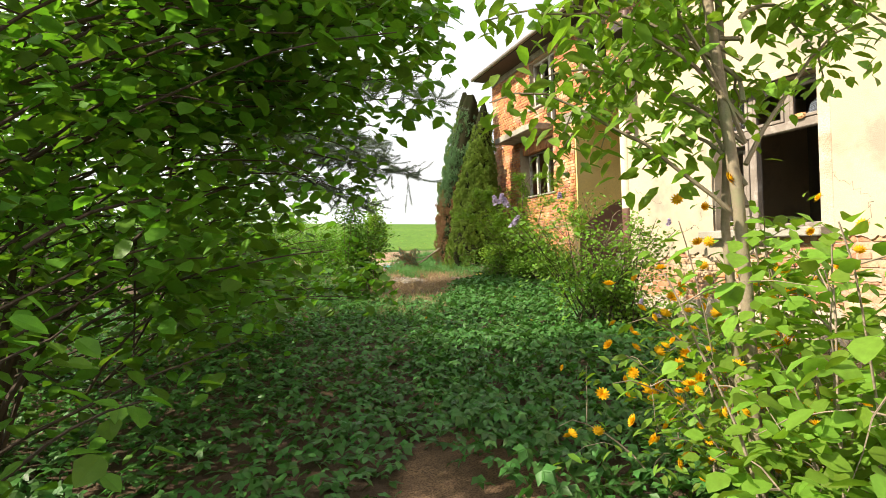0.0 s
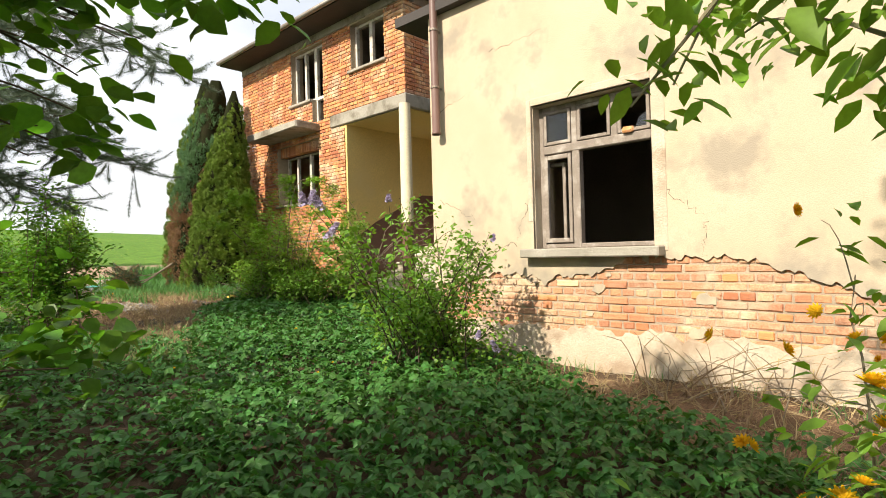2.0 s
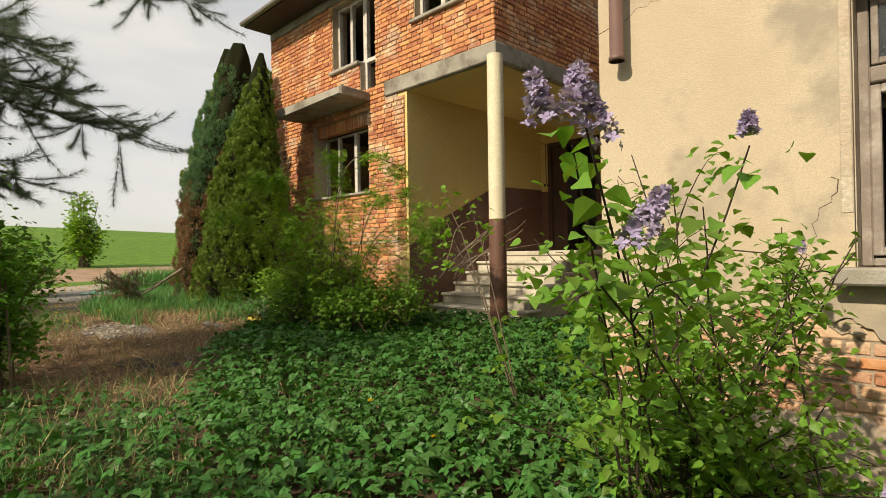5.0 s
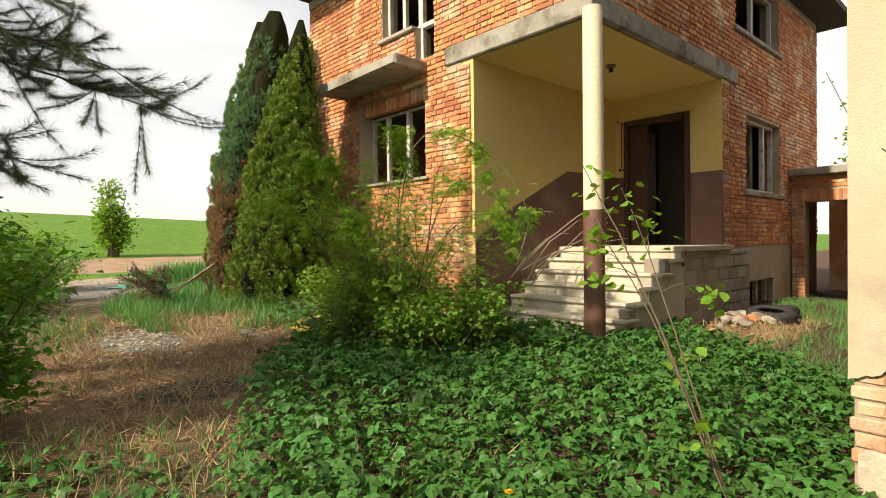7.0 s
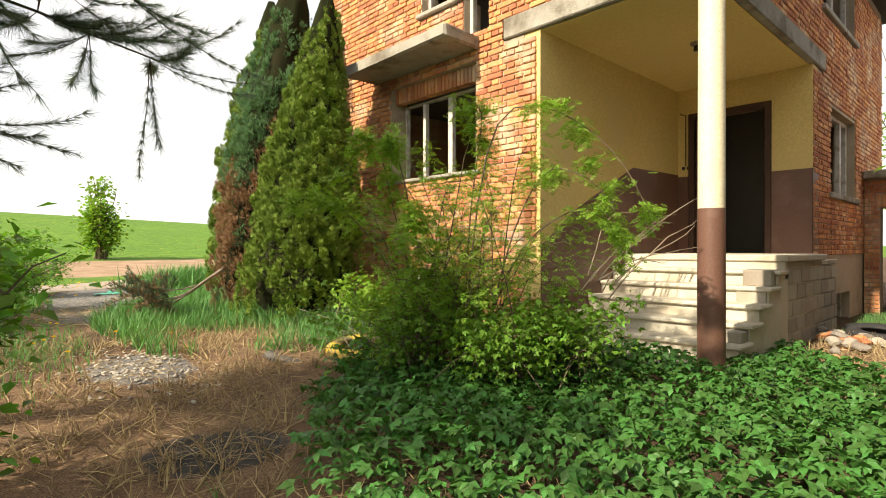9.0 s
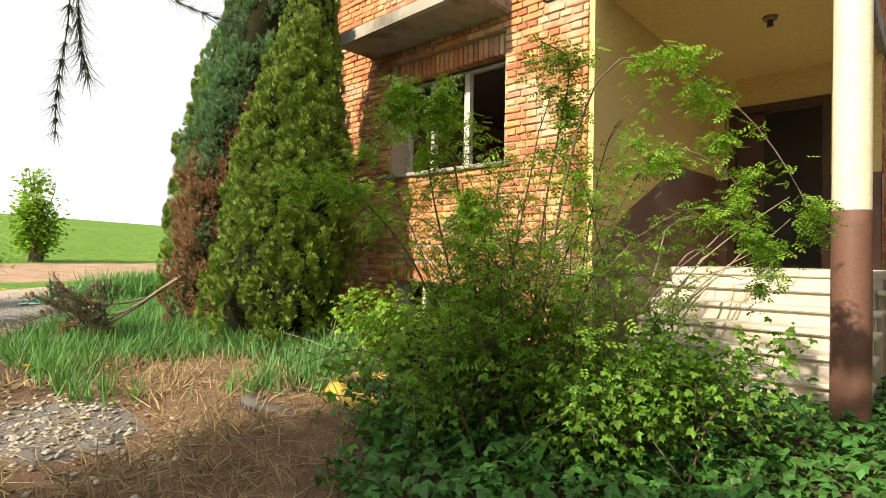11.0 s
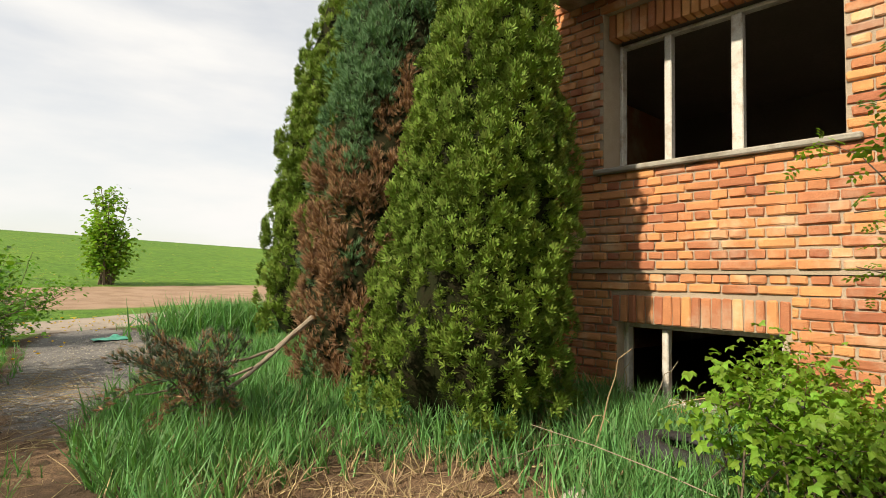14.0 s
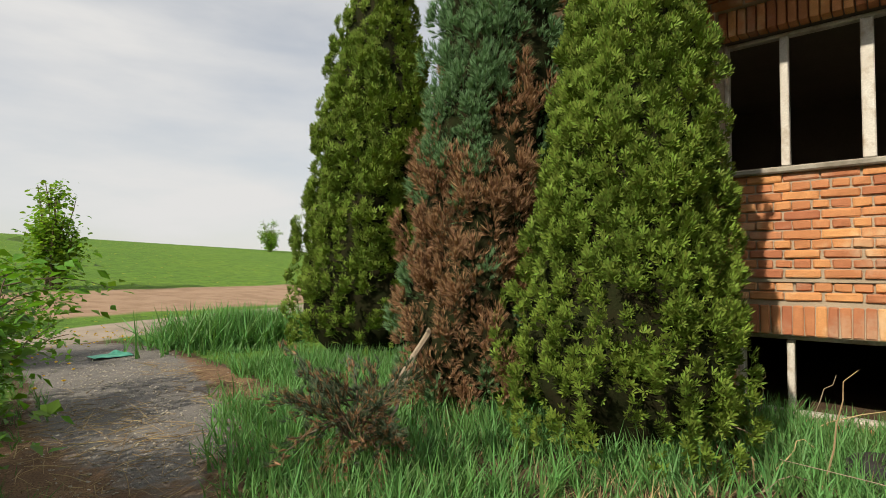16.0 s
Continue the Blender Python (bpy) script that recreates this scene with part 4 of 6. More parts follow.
def spray_shape(seed=2, n=5):
    """A flat fan of scaly twigs, standing along z."""
    r = np.random.default_rng(seed)
    shapes = []
    for i in range(n):
        a = (i / (n - 1) - 0.5) * 1.9 + r.uniform(-0.1, 0.1)
        ln = (1 - 0.25 * abs(a)) * r.uniform(0.75, 1.0)
        w = 0.05
        d = np.array([math.sin(a), r.uniform(-0.18, 0.18), math.cos(a)])
        p = np.array([math.cos(a), 0, -math.sin(a)]) * w
        o = np.array([0, 0, 0.0])
        b = np.array([0, r.uniform(-0.05, 0.05), 0])
        shapes.append((np.array([o, d * ln * 0.6 + p * 2.2 + b, d * ln, d * ln * 0.6 - p * 2.2 + b]), [(0, 1, 2, 3)]))
    return joined(shapes)


S_FROND = spray_shape(2, 4)
S_TUFT = needle_shape(30, 75, 0.013, 3)
S_JUNI = needle_shape(9, 30, 0.055, 4)
S_SPRIG = needle_shape(16, 30, 0.028, 8)


def orient(along, normal):
    """3 x 3 mats with y along and z near normal."""
    y = along / (np.linalg.norm(along, axis=1)[:, None] + 1e-9)
    x = np.cross(y, normal)
    x /= np.linalg.norm(x, axis=1)[:, None] + 1e-9
    z = np.cross(x, y)
    return np.stack([x, y, z], -1)


def leaf_mats(r, n, lo, hi, droop=0.3, tilt=0.5):
    a = r.uniform(0, 2 * np.pi, n)
    along = np.stack([np.cos(a), np.sin(a), r.normal(-droop, 0.25, n)], -1)
    normal = np.stack([r.normal(0, tilt, n), r.normal(0, tilt, n), np.ones(n)], -1)
    return orient(along, normal) * r.uniform(lo, hi, n)[:, None, None]


def up_mats(r, n, lo, hi, lean=0.25):
    """Upright pieces: z along a leaning axis."""
    z = np.stack([r.normal(0, lean, n), r.normal(0, lean, n), np.ones(n)], -1)
    z /= np.linalg.norm(z, axis=1)[:, None]
    a = r.uniform(0, 2 * np.pi, n)
    x = np.stack([np.cos(a), np.sin(a), np.zeros(n)], -1)
    x -= z * (x * z).sum(1)[:, None]
    x /= np.linalg.norm(x, axis=1)[:, None]
    return np.stack([x, np.cross(z, x), z], -1) * r.uniform(lo, hi, n)[:, None, None]


def arch(r, base, tip, sag=0.0, k=9, wob=0.04):
    """A wandering line from base to tip that rises first, then arches over."""
    t = np.linspace(0, 1, k)[:, None]
    b, e = np.asarray(base, float), np.asarray(tip, float)
    p = b + (e - b) * t
    p[:, 2] += sag * 4 * (t * (1 - t))[:, 0]
    p += np.cumsum(r.normal(0, wob / 3, (k, 3)), 0) * t
    return p


def along_twigs(r, lines, per, spread, from_t=0.25):
    """Points for leaves, strewn along lines."""
    out = []
    for p in lines:
        t = r.uniform(from_t, 1.0, per) ** 0.8 * (len(p) - 1)
        i = np.minimum(t.astype(int), len(p) - 2)
        q = p[i] + (p[i + 1] - p[i]) * (t - i)[:, None]
        out.append(q + r.normal(0, spread, (per, 3)))
    return np.concatenate(out)


def shrub(name, label, base, tips, shape, material, bark, per, size, spread=0.08, r0=0.012, sag=0.2, twigs=3, twig_len=0.35, seed=1, category="shrub", spare=(), droop=0.3, from_t=0.25, bundle=0.12, group="", flowers=None):
    """A shrub of many stems, each with side twigs and its own leaves."""
    r = np.random.default_rng(seed)
    base = np.asarray(base, float)
    th = thing(name, label, category, tuple(base), group)
    lines, stems, tw = [], [], Geo()
    for tip in tips:
        b0 = np.array([r.normal(0, bundle), r.normal(0, bundle), -0.05])
        p = arch(r, b0, np.asarray(tip) - base, sag * r.uniform(0.5, 1.3))
        part("stem", Geo().tube(p, r0 * r.uniform(0.7, 1.2), r0 * 0.3, 5), bark, th)
        lines.append(p)
        for _ in range(twigs):
            i = r.integers(2, len(p) - 1)
            d = r.normal(0, 1, 3) * (1, 1, 0.6) + (0, 0, 0.25)
            q = arch(r, p[i], p[i] + d / np.linalg.norm(d) * twig_len * r.uniform(0.5, 1.3), 0.05, 5, 0.03)
            tw.tube(q, r0 * 0.4, r0 * 0.12, 4, cap=False)
            lines.append(q)
    part("twigs", tw, bark, th)["kind"] = "stuff"
    pts = along_twigs(r, lines, per, spread, from_t)
    w = pts + base
    ok = np.ones(len(w), bool)
    for c, rad in spare:
        ok &= np.linalg.norm(w - np.asarray(c), axis=1) > rad
    pts = pts[ok]
    part("foliage", scatter("foliage", shape, material, pts, leaf_mats(r, len(pts), size[0], size[1], droop)), material, th)["kind"] = "stuff"
    return th, lines


def near_leaves(th, shape, material, points, r, size, name="leaf"):
    """Large near leaves, each an object on one shared mesh."""
    g = Geo().add(*shape)
    me_ = g.mesh(name, material)
    mats = leaf_mats(r, len(points), size[0], size[1], 0.35, 0.35)
    for p, m in zip(points, mats):
        o = new(name, me_)
        o.parent = th
        o.matrix_local = Matrix.Translation(p) @ Matrix(m.tolist()).to_4x4()


def cam_clear(p, rad=0.45):
    """Whether points keep clear of the walked line."""
    p = np.asarray(p)
    line = np.array([eye for _, eye, _, _ in PATH])
    fine = np.concatenate([line[:-1] + (line[1:] - line[:-1]) * s for s in np.linspace(0, 1, 6)])
    flat = np.linalg.norm((p[:, None, :] - fine[None])[:, :, :2], axis=2).min(1) > 0.3
    flat |= p[:, 2] > 2.0
    return flat & (np.linalg.norm(p[:, None, :] - fine[None], axis=2).min(1) > rad)


WALK = [((e[0] * (1 - s) + f[0] * s, e[1] * (1 - s) + f[1] * s, e[2] * (1 - s) + f[2] * s), 0.42) for (_, e, _, _), (_, f, _, _) in zip(PATH, PATH[1:]) for s in (0, 0.33, 0.66)]
rv = np.random.default_rng(77)

# hazel thicket beside the path
for k, (bx, by, n, sd) in enumerate(((-2.0, 4.9, 17, 31), (-2.5, 7.3, 16, 32), (-3.4, 3.0, 14, 33), (-1.7, 9.6, 12, 34))):
    tips = []
    for i in range(n):
        a, d = rv.uniform(0, 2 * np.pi), rv.uniform(0.5, 1.9)
        tips.append((bx + d * math.cos(a), by + d * math.sin(a) * 1.2, rv.uniform(1.2, 2.5) if k == 2 else rv.uniform(1.2, (3.7, 2.8, 2.5, 2.4)[k])))
    hz, hlines = shrub("hazel", "tall shady hazel thicket with round toothed leaves", (bx, by, gz(bx, by)), tips, L_CROWN, M_HAZEL, M_BARK_DARK, 19, (0.06, 0.125), 0.12, 0.022, 0.35, 9, 0.8, sd, "shrub", WALK, group="hazel thicket beside the path")
    if k == 0:
        hz_main = hz
hb = Vector((-2.0, 4.9, gz(-2.0, 4.9)))
# low leafy shoots and an overhanging bough near the path
shoot_lines = []
for a, b in (((-1.6, 3.6, 0.1), (-0.72, 3.05, 0.72)), ((-1.5, 3.4, 0.1), (-0.95, 2.75, 0.55)), ((-1.9, 4.0, 0.1), (-0.45, 3.9, 0.75)), ((-1.8, 4.0, 0.2), (-1.0, 3.2, 1.05)), ((-2.2, 3.6, 0.3), (-1.35, 3.0, 1.3)),
             ((-2.0, 5.0, 2.2), (0.35, 5.6, 2.62)), ((-2.0, 5.0, 2.4), (0.75, 6.0, 2.55)), ((-1.8, 5.2, 2.4), (0.2, 6.4, 2.75)), ((-1.9, 4.9, 2.3), (-0.1, 4.6, 2.75)), ((-1.9, 5.6, 1.9), (0.0, 6.6, 2.0)), ((-1.2, 5.1, 2.0), (0.35, 5.2, 1.98)), ((-1.2, 5.1, 2.1), (0.55, 5.3, 2.1)), ((-1.1, 5.3, 2.1), (0.62, 5.5, 2.25)), ((-1.1, 5.3, 1.9), (0.42, 5.6, 1.9)), ((-1.2, 4.9, 2.2), (0.3, 5.0, 2.25)), ((-1.2, 5.0, 2.3), (0.6, 5.2, 2.4)), ((-1.1, 5.5, 1.8), (0.3, 5.8, 1.7)), ((-1.0, 5.4, 2.0), (0.5, 5.75, 2.1)), ((-1.9, 6.5, 1.6), (-0.1, 7.6, 1.7))):
    p = arch(rv, np.array(a) - np.array(hb), np.array(b) - np.array(hb), 0.12, 9, 0.05)
    part("stem", Geo().tube(p, 0.012, 0.003, 5), M_BARK_DARK, hz_main)
    shoot_lines.append(p)
far_lines = []
for i in range(70):
    yy = rv.uniform(3.9, 5.4) if i % 5 < 3 else rv.uniform(5.4, 9.6)
    e = np.array([rv.uniform(-0.7, 0.45), yy, rv.uniform(0.9, 3.3) if yy < 5.4 else rv.uniform(0.5, 1.5)])
    b = np.array([rv.uniform(-2.4, -1.2), yy - rv.uniform(-0.5, 0.8), max(0.3, e[2] - rv.uniform(0.1, 1.2))])
    p = arch(rv, b - np.array(hb), e - np.array(hb), 0.15, 9, 0.08)
    if not cam_clear(p + np.array(hb), 0.5).all():
        continue
    part("stem", Geo().tube(p, 0.010, 0.003, 5), M_BARK_DARK, hz_main)
    far_lines.append(p)
    for _ in range(4):
        j = rv.integers(3, 9)
        d = rv.normal(0, 1, 3) * (1, 1, 0.5)
        far_lines.append(arch(rv, p[j], p[j] + d / np.linalg.norm(d) * rv.uniform(0.25, 0.6), 0.04, 5, 0.03))
for i in range(22):
    e = np.array([rv.uniform(0.15, 0.8), rv.uniform(4.3, 5.3), rv.uniform(1.95, 3.1)])
    b = np.array([rv.uniform(-1.6, -0.8), e[1] + rv.uniform(-0.5, 0.5), e[2] - rv.uniform(0.2, 0.8)])
    p = arch(rv, b - np.array(hb), e - np.array(hb), 0.15, 9, 0.08)
    if not cam_clear(p + np.array(hb), 0.5).all():
        continue
    part("stem", Geo().tube(p, 0.010, 0.003, 5), M_BARK_DARK, hz_main)
    far_lines.append(p)
    for _ in range(5):
        j = rv.integers(3, 9)
        d = rv.normal(0, 1, 3) * (1, 1, 0.5)
        far_lines.append(arch(rv, p[j], p[j] + d / np.linalg.norm(d) * rv.uniform(0.25, 0.6), 0.04, 5, 0.03))
for i in range(30):
    e = np.array([rv.uniform(-1.0, 0.15 + 0.4 * (i % 4 == 0)), rv.uniform(3.4, 5.4), rv.uniform(2.0, 3.3)])
    b = np.array([rv.uniform(-2.2, -1.4), e[1] + rv.uniform(-0.6, 0.8), e[2] - rv.uniform(0.1, 0.9)])
    p = arch(rv, b - np.array(hb), e - np.array(hb), 0.12, 9, 0.08)
    if not cam_clear(p + np.array(hb), 0.5).all():
        continue
    part("stem", Geo().tube(p, 0.010, 0.003, 5), M_BARK_DARK, hz_main)
    far_lines.append(p)
    for _ in range(4):
        j = rv.integers(3, 9)
        d = rv.normal(0, 1, 3) * (1, 1, 0.5)
        far_lines.append(arch(rv, p[j], p[j] + d / np.linalg.norm(d) * rv.uniform(0.25, 0.6), 0.04, 5, 0.03))
fp = along_twigs(rv, far_lines, 17, 0.09, 0.15)
fp = fp[cam_clear(fp + np.array(hb), 0.45)]
part("foliage", scatter("foliage", L_CROWN, M_HAZEL, fp, leaf_mats(rv, len(fp), 0.065, 0.125, 0.35)), M_HAZEL, hz_main)["kind"] = "stuff"
pts = along_twigs(rv, shoot_lines, 26, 0.085, 0.3)
pts = pts[cam_clear(pts + np.array(hb), 0.40)]
near_leaves(hz_main, L_OVATE, M_HAZEL, pts, rv, (0.07, 0.12))

# slender tree with yellow-green leaves by the wall
ty = thing("young_tree", "slender twin-stemmed young tree with fresh narrow leaves", "tree", (1.29, 2.70, gz(1.2, 2.8)))
tl = []
for (b, t, r0) in (((0, 0, -0.1), (0.10, 0.12, 3.9), 0.027), ((0.10, 0.14, -0.1), (0.10, 0.26, 3.7), 0.021)):
    p = arch(rv, b, t, 0.0, 12, 0.10)
    part("trunk", Geo().tube(p, r0, r0 * 0.45, 8), M_BARK_PALE, ty, "", True)
    for i in range(20):
        j = rv.integers(6, 12)
        a = rv.uniform(0, 2 * np.pi)
        ln = rv.uniform(0.35, 0.85)
        e = p[j] + np.array([ln * math.cos(a), ln * math.sin(a), rv.uniform(-0.15, 0.45)])
        q = arch(rv, p[j], e, 0.12, 8, 0.06)
        part("limb", Geo().tube(q, 0.010, 0.003, 5), M_BARK_PALE, ty)
        tl.append(q)
# boughs that reach out over the path and along the wall
for k, e in enumerate(((-0.85, 0.45, 1.75), (-0.6, 0.55, 1.85), (-0.3, 0.6, 1.95), (-0.1, 0.75, 1.75), (0.3, 0.7, 1.9), (-0.7, 0.2, 2.0), (-0.45, 0.7, 1.65), (-0.55, 0.35, 1.6), (-0.2, 0.3, 1.55), (0.2, 0.3, 1.7), (0.7, 0.3, 1.9), (0.6, -0.2, 1.8), (0.9, 0.1, 2.1), (-0.75, 0.55, 2.15), (0.0, 0.65, 2.2), (0.5, 0.6, 2.2), (-0.5, 0.1, 2.2))):
    q = arch(rv, (0.06, 0.07, 1.25 + 0.3 * (k % 4) + 0.02 * k), e, 0.15, 9, 0.05)
    part("limb", Geo().tube(q, 0.010, 0.003, 5), M_BARK_PALE, ty)
    tl.append(q)
pts = along_twigs(rv, tl, 74, 0.075, 0.2)
pts = pts[cam_clear(pts + np.array((1.29, 2.70, 0)), 0.5)]
part("foliage", scatter("foliage", L_LANCE, M_SHRUB, pts, leaf_mats(rv, len(pts), 0.055, 0.10, 0.5)), M_SHRUB, ty)["kind"] = "stuff"

# bright shrub in front of the tree
tips = [(1.1 + rv.normal(0, 0.35), 2.3 + rv.normal(0, 0.3), rv.uniform(0.4, 1.3)) for _ in range(20)]
tips = [t for t in tips if t[0] > 0.45]
sh, sl = shrub("dogwood_shrub", "bright green young shrub with oval leaves", (1.35, 2.35, gz(1.3, 2.3)), tips, L_OVATE, M_SHRUB, M_DEADWOOD, 20, (0.05, 0.09), 0.06, 0.008, 0.12, 3, 0.3, 41, spare=[((e[0], e[1], e[2]), 0.55) for _, e, _, _ in PATH])

# kerria with double orange flowers
tips = [(1.4 + rv.normal(0, 0.30), 2.98 + rv.normal(0, 0.24), rv.uniform(0.2, 1.35)) for _ in range(40)]
ke, kl = shrub("kerria", "kerria shrub with double orange-yellow flowers", (1.6, 2.95, gz(1.6, 2.95)), tips, L_LANCE, M_SHRUB, M_DEADWOOD, 9, (0.04, 0.075), 0.06, 0.006, 0.2, 3, 0.3, 42)
petals = []
for ring, (rad, n, zz) in enumerate(((1.0, 12, 0.0), (0.75, 10, 0.15), (0.5, 8, 0.28), (0.25, 5, 0.36))):
    for i in range(n):
        petals.append(placed(leaf_shape([(0, 0.06), (0.5, 0.22), (1, 0.06)], 0.2, -0.25), spin(i * 360 / n + ring * 17, 10 + ring * 16, rad), (0, 0, zz)))
fl = joined(petals)
fm = Geo().add(*fl).mesh("flower", M_PETAL)
kp = along_twigs(rv, kl, 3, 0.07, 0.45) + np.array([-0.03, 0.02, 0.02])
kp = kp[rv.permutation(len(kp))[:210]]
for p in kp:
    o = new("flower", fm)
    o.parent = ke
    s = rv.uniform(0.020, 0.031)
    o.matrix_local = Matrix.Translation(p) @ Euler((rv.uniform(-1.3, 1.3), rv.uniform(-1.3, 1.3), rv.uniform(0, 6))).to_matrix().to_4x4() @ Matrix.Scale(s, 4)

# lilac by the corner of the wing
lb = (3.6, 6.75, gz(3.6, 6.75))
ltips = [(2.07, 6.39, 1.58), (2.13, 6.31, 1.36), (2.2, 6.55, 1.5), (2.35, 6.45, 1.2), (2.68, 6.26, 1.62), (2.55, 6.45, 1.45), (2.9, 6.4, 1.5), (3.1, 6.6, 1.55), (4.32, 6.51, 1.33), (4.1, 6.4, 1.25), (3.9, 6.6, 1.45), (3.72, 6.01, 0.36), (3.53, 6.09, 0.48), (3.5, 6.9, 1.75), (3.8, 7.2, 1.7), (4.1, 7.0, 1.55), (4.4, 7.1, 1.5), (3.0, 7.0, 1.3), (2.8, 6.8, 0.95), (3.2, 6.3, 0.8), (3.9, 6.3, 0.75), (4.3, 6.7, 0.95), (4.5, 7.5, 1.3), (3.3, 7.3, 1.45)]
ltips += [(lb[0] + rv.normal(0, 0.45), lb[1] + rv.normal(0.05, 0.4), rv.uniform(0.35, 1.5)) for _ in range(20)]
li, ll = shrub("lilac", "straggling lilac bush with pale violet flower heads", lb, ltips, L_HEART, M_LILAC, M_BARK_DARK, 25, (0.026, 0.056), 0.06, 0.008, 0.10, 4, 0.34, 43, bundle=0.2, spare=WALK)
near_leaves(li, L_HEART, M_LILAC, along_twigs(rv, [q for q in ll if len(q) == 9][:11], 10, 0.045, 0.66), rv, (0.055, 0.085))
floret = joined([placed(leaf_shape([(0, 0.1), (0.6, 0.35), (1, 0.05)], 0.1, 0.2), spin(i * 90, 20, 1.0)) for i in range(4)])
for e, lean, sz in (((2.05, 6.39, 1.66), 0.25, 1.0), ((2.12, 6.36, 1.62), -0.5, 1.0), ((2.02, 6.43, 1.65), -0.3, 0.9), ((2.13, 6.31, 1.42), 0.9, 1.0), ((2.68, 6.26, 1.68), 0.1, 0.55), ((4.32, 6.51, 1.37), 0.3, 0.75), ((3.72, 6.01, 0.38), -0.8, 0.95), ((3.53, 6.09, 0.50), 0.4, 0.6)):
    n = 130
    u = rv.uniform(0, 1, n) ** 0.7
    a = rv.uniform(0, 2 * np.pi, n)
    rad = 0.040 * (1 - u * 0.72) * rv.uniform(0.6, 1.1, n)
    q = np.stack([rad * np.cos(a) + lean * u * 0.07, rad * np.sin(a) - lean * u * 0.04, u * 0.11 - 0.05], -1) * sz + np.array(e) - np.array(lb)
    part("flower_head", scatter("flower_head", floret, M_LILACFLOWER, q, leaf_mats(rv, n, 0.011, 0.016, 0, 1.2)), M_LILACFLOWER, li, "pale violet lilac panicle")

# arching wild rose before the porch
def bowed(points, k=16):
    """A smooth cane through a few points."""
    p = np.asarray(points, float)
    t = np.linspace(0, len(p) - 1, k)
    q = np.stack([np.interp(t, np.arange(len(p)), p[:, c]) for c in range(3)], -1)
    for _ in range(2):
        q[1:-1] = (q[:-2] + 2 * q[1:-1] + q[2:]) / 4
    return q


rb_ = (5.35, 12.35, gz(5.35, 12.35))
rtips = []
for i in range(34):
    a = rv.uniform(0, 2 * np.pi)
    d = rv.uniform(0.3, 1.25)
    rtips.append((rb_[0] + d * math.cos(a) * 0.7, rb_[1] + d * math.sin(a), rv.uniform(0.8, 2.0)))
rtips += [(5.0, 12.9, 2.3), (4.75, 13.0, 1.85), (4.9, 13.3, 1.7), (5.4, 13.2, 2.4), (5.7, 12.6, 2.3), (5.3, 12.0, 2.5), (5.6, 11.8, 2.3), (6.3, 11.7, 1.5), (6.5, 11.5, 1.2), (6.2, 11.3, 0.9), (6.4, 12.2, 1.7), (4.8, 12.1, 1.4), (4.6, 12.3, 1.1)]
ro, rl = shrub("wild_rose", "large arching wild rose bush of tangled thorny canes", rb_, rtips, L_PINNATE, M_ROSE, M_BARK, 15, (0.055, 0.105), 0.06, 0.008, 0.45, 7, 0.36, 44, bundle=0.3, from_t=0.3)
canes = (((5.3, 12.2, 0.3), (5.18, 11.95, 1.7), (5.19, 11.72, 2.62), (5.45, 11.42, 2.68), (5.83, 11.12, 2.40), (5.97, 10.90, 2.05), (5.98, 10.76, 1.70)),
         ((5.4, 12.3, 0.3), (5.3, 12.1, 1.8), (5.22, 11.85, 2.66), (5.0, 11.95, 2.72)),
         ((5.3, 12.4, 0.3), (5.0, 12.5, 1.6), (4.75, 12.45, 2.38), (4.5, 12.5, 2.42), (4.36, 12.7, 2.12)),
         ((5.3, 12.5, 0.3), (4.95, 12.7, 1.7), (4.72, 12.65, 2.36), (4.6, 12.35, 2.30)),
         ((5.2, 12.5, 0.3), (4.9, 12.8, 1.4), (4.62, 13.0, 1.80), (4.3, 13.05, 1.98), (4.2, 13.1, 1.85)),
         ((5.5, 12.3, 0.3), (5.6, 11.8, 1.5), (5.8, 11.3, 1.86), (6.0, 11.0, 1.60), (6.1, 10.95, 1.3)),
         ((5.5, 12.2, 0.3), (5.5, 11.8, 1.6), (5.6, 11.5, 2.2), (5.85, 11.2, 2.05), (6.0, 11.05, 1.75)),
         ((5.3, 12.4, 0.3), (5.1, 12.4, 1.5), (4.85, 12.25, 1.75), (4.6, 12.2, 1.65)))
sprays = []
for c in canes:
    q = bowed(np.array(c) - np.array(rb_))
    part("cane", Geo().tube(q, 0.009, 0.003, 5), M_BARK, ro, "long arching thorny cane")
    sprays.append(q)
    for i in range(9):
        j = rv.integers(7, 16)
        d = rv.normal(0, 1, 3) * (1, 1, 0.6) + (0, 0, -0.2)
        sprays.append(arch(rv, q[j], q[j] + d / np.linalg.norm(d) * rv.uniform(0.08, 0.22), 0.03, 5, 0.02))
pts = along_twigs(rv, sprays, 46, 0.04, 0.36)
part("foliage", scatter("foliage", L_PINNATE, M_ROSE, pts, leaf_mats(rv, len(pts), 0.055, 0.095, 0.45)), M_ROSE, ro)["kind"] = "stuff"
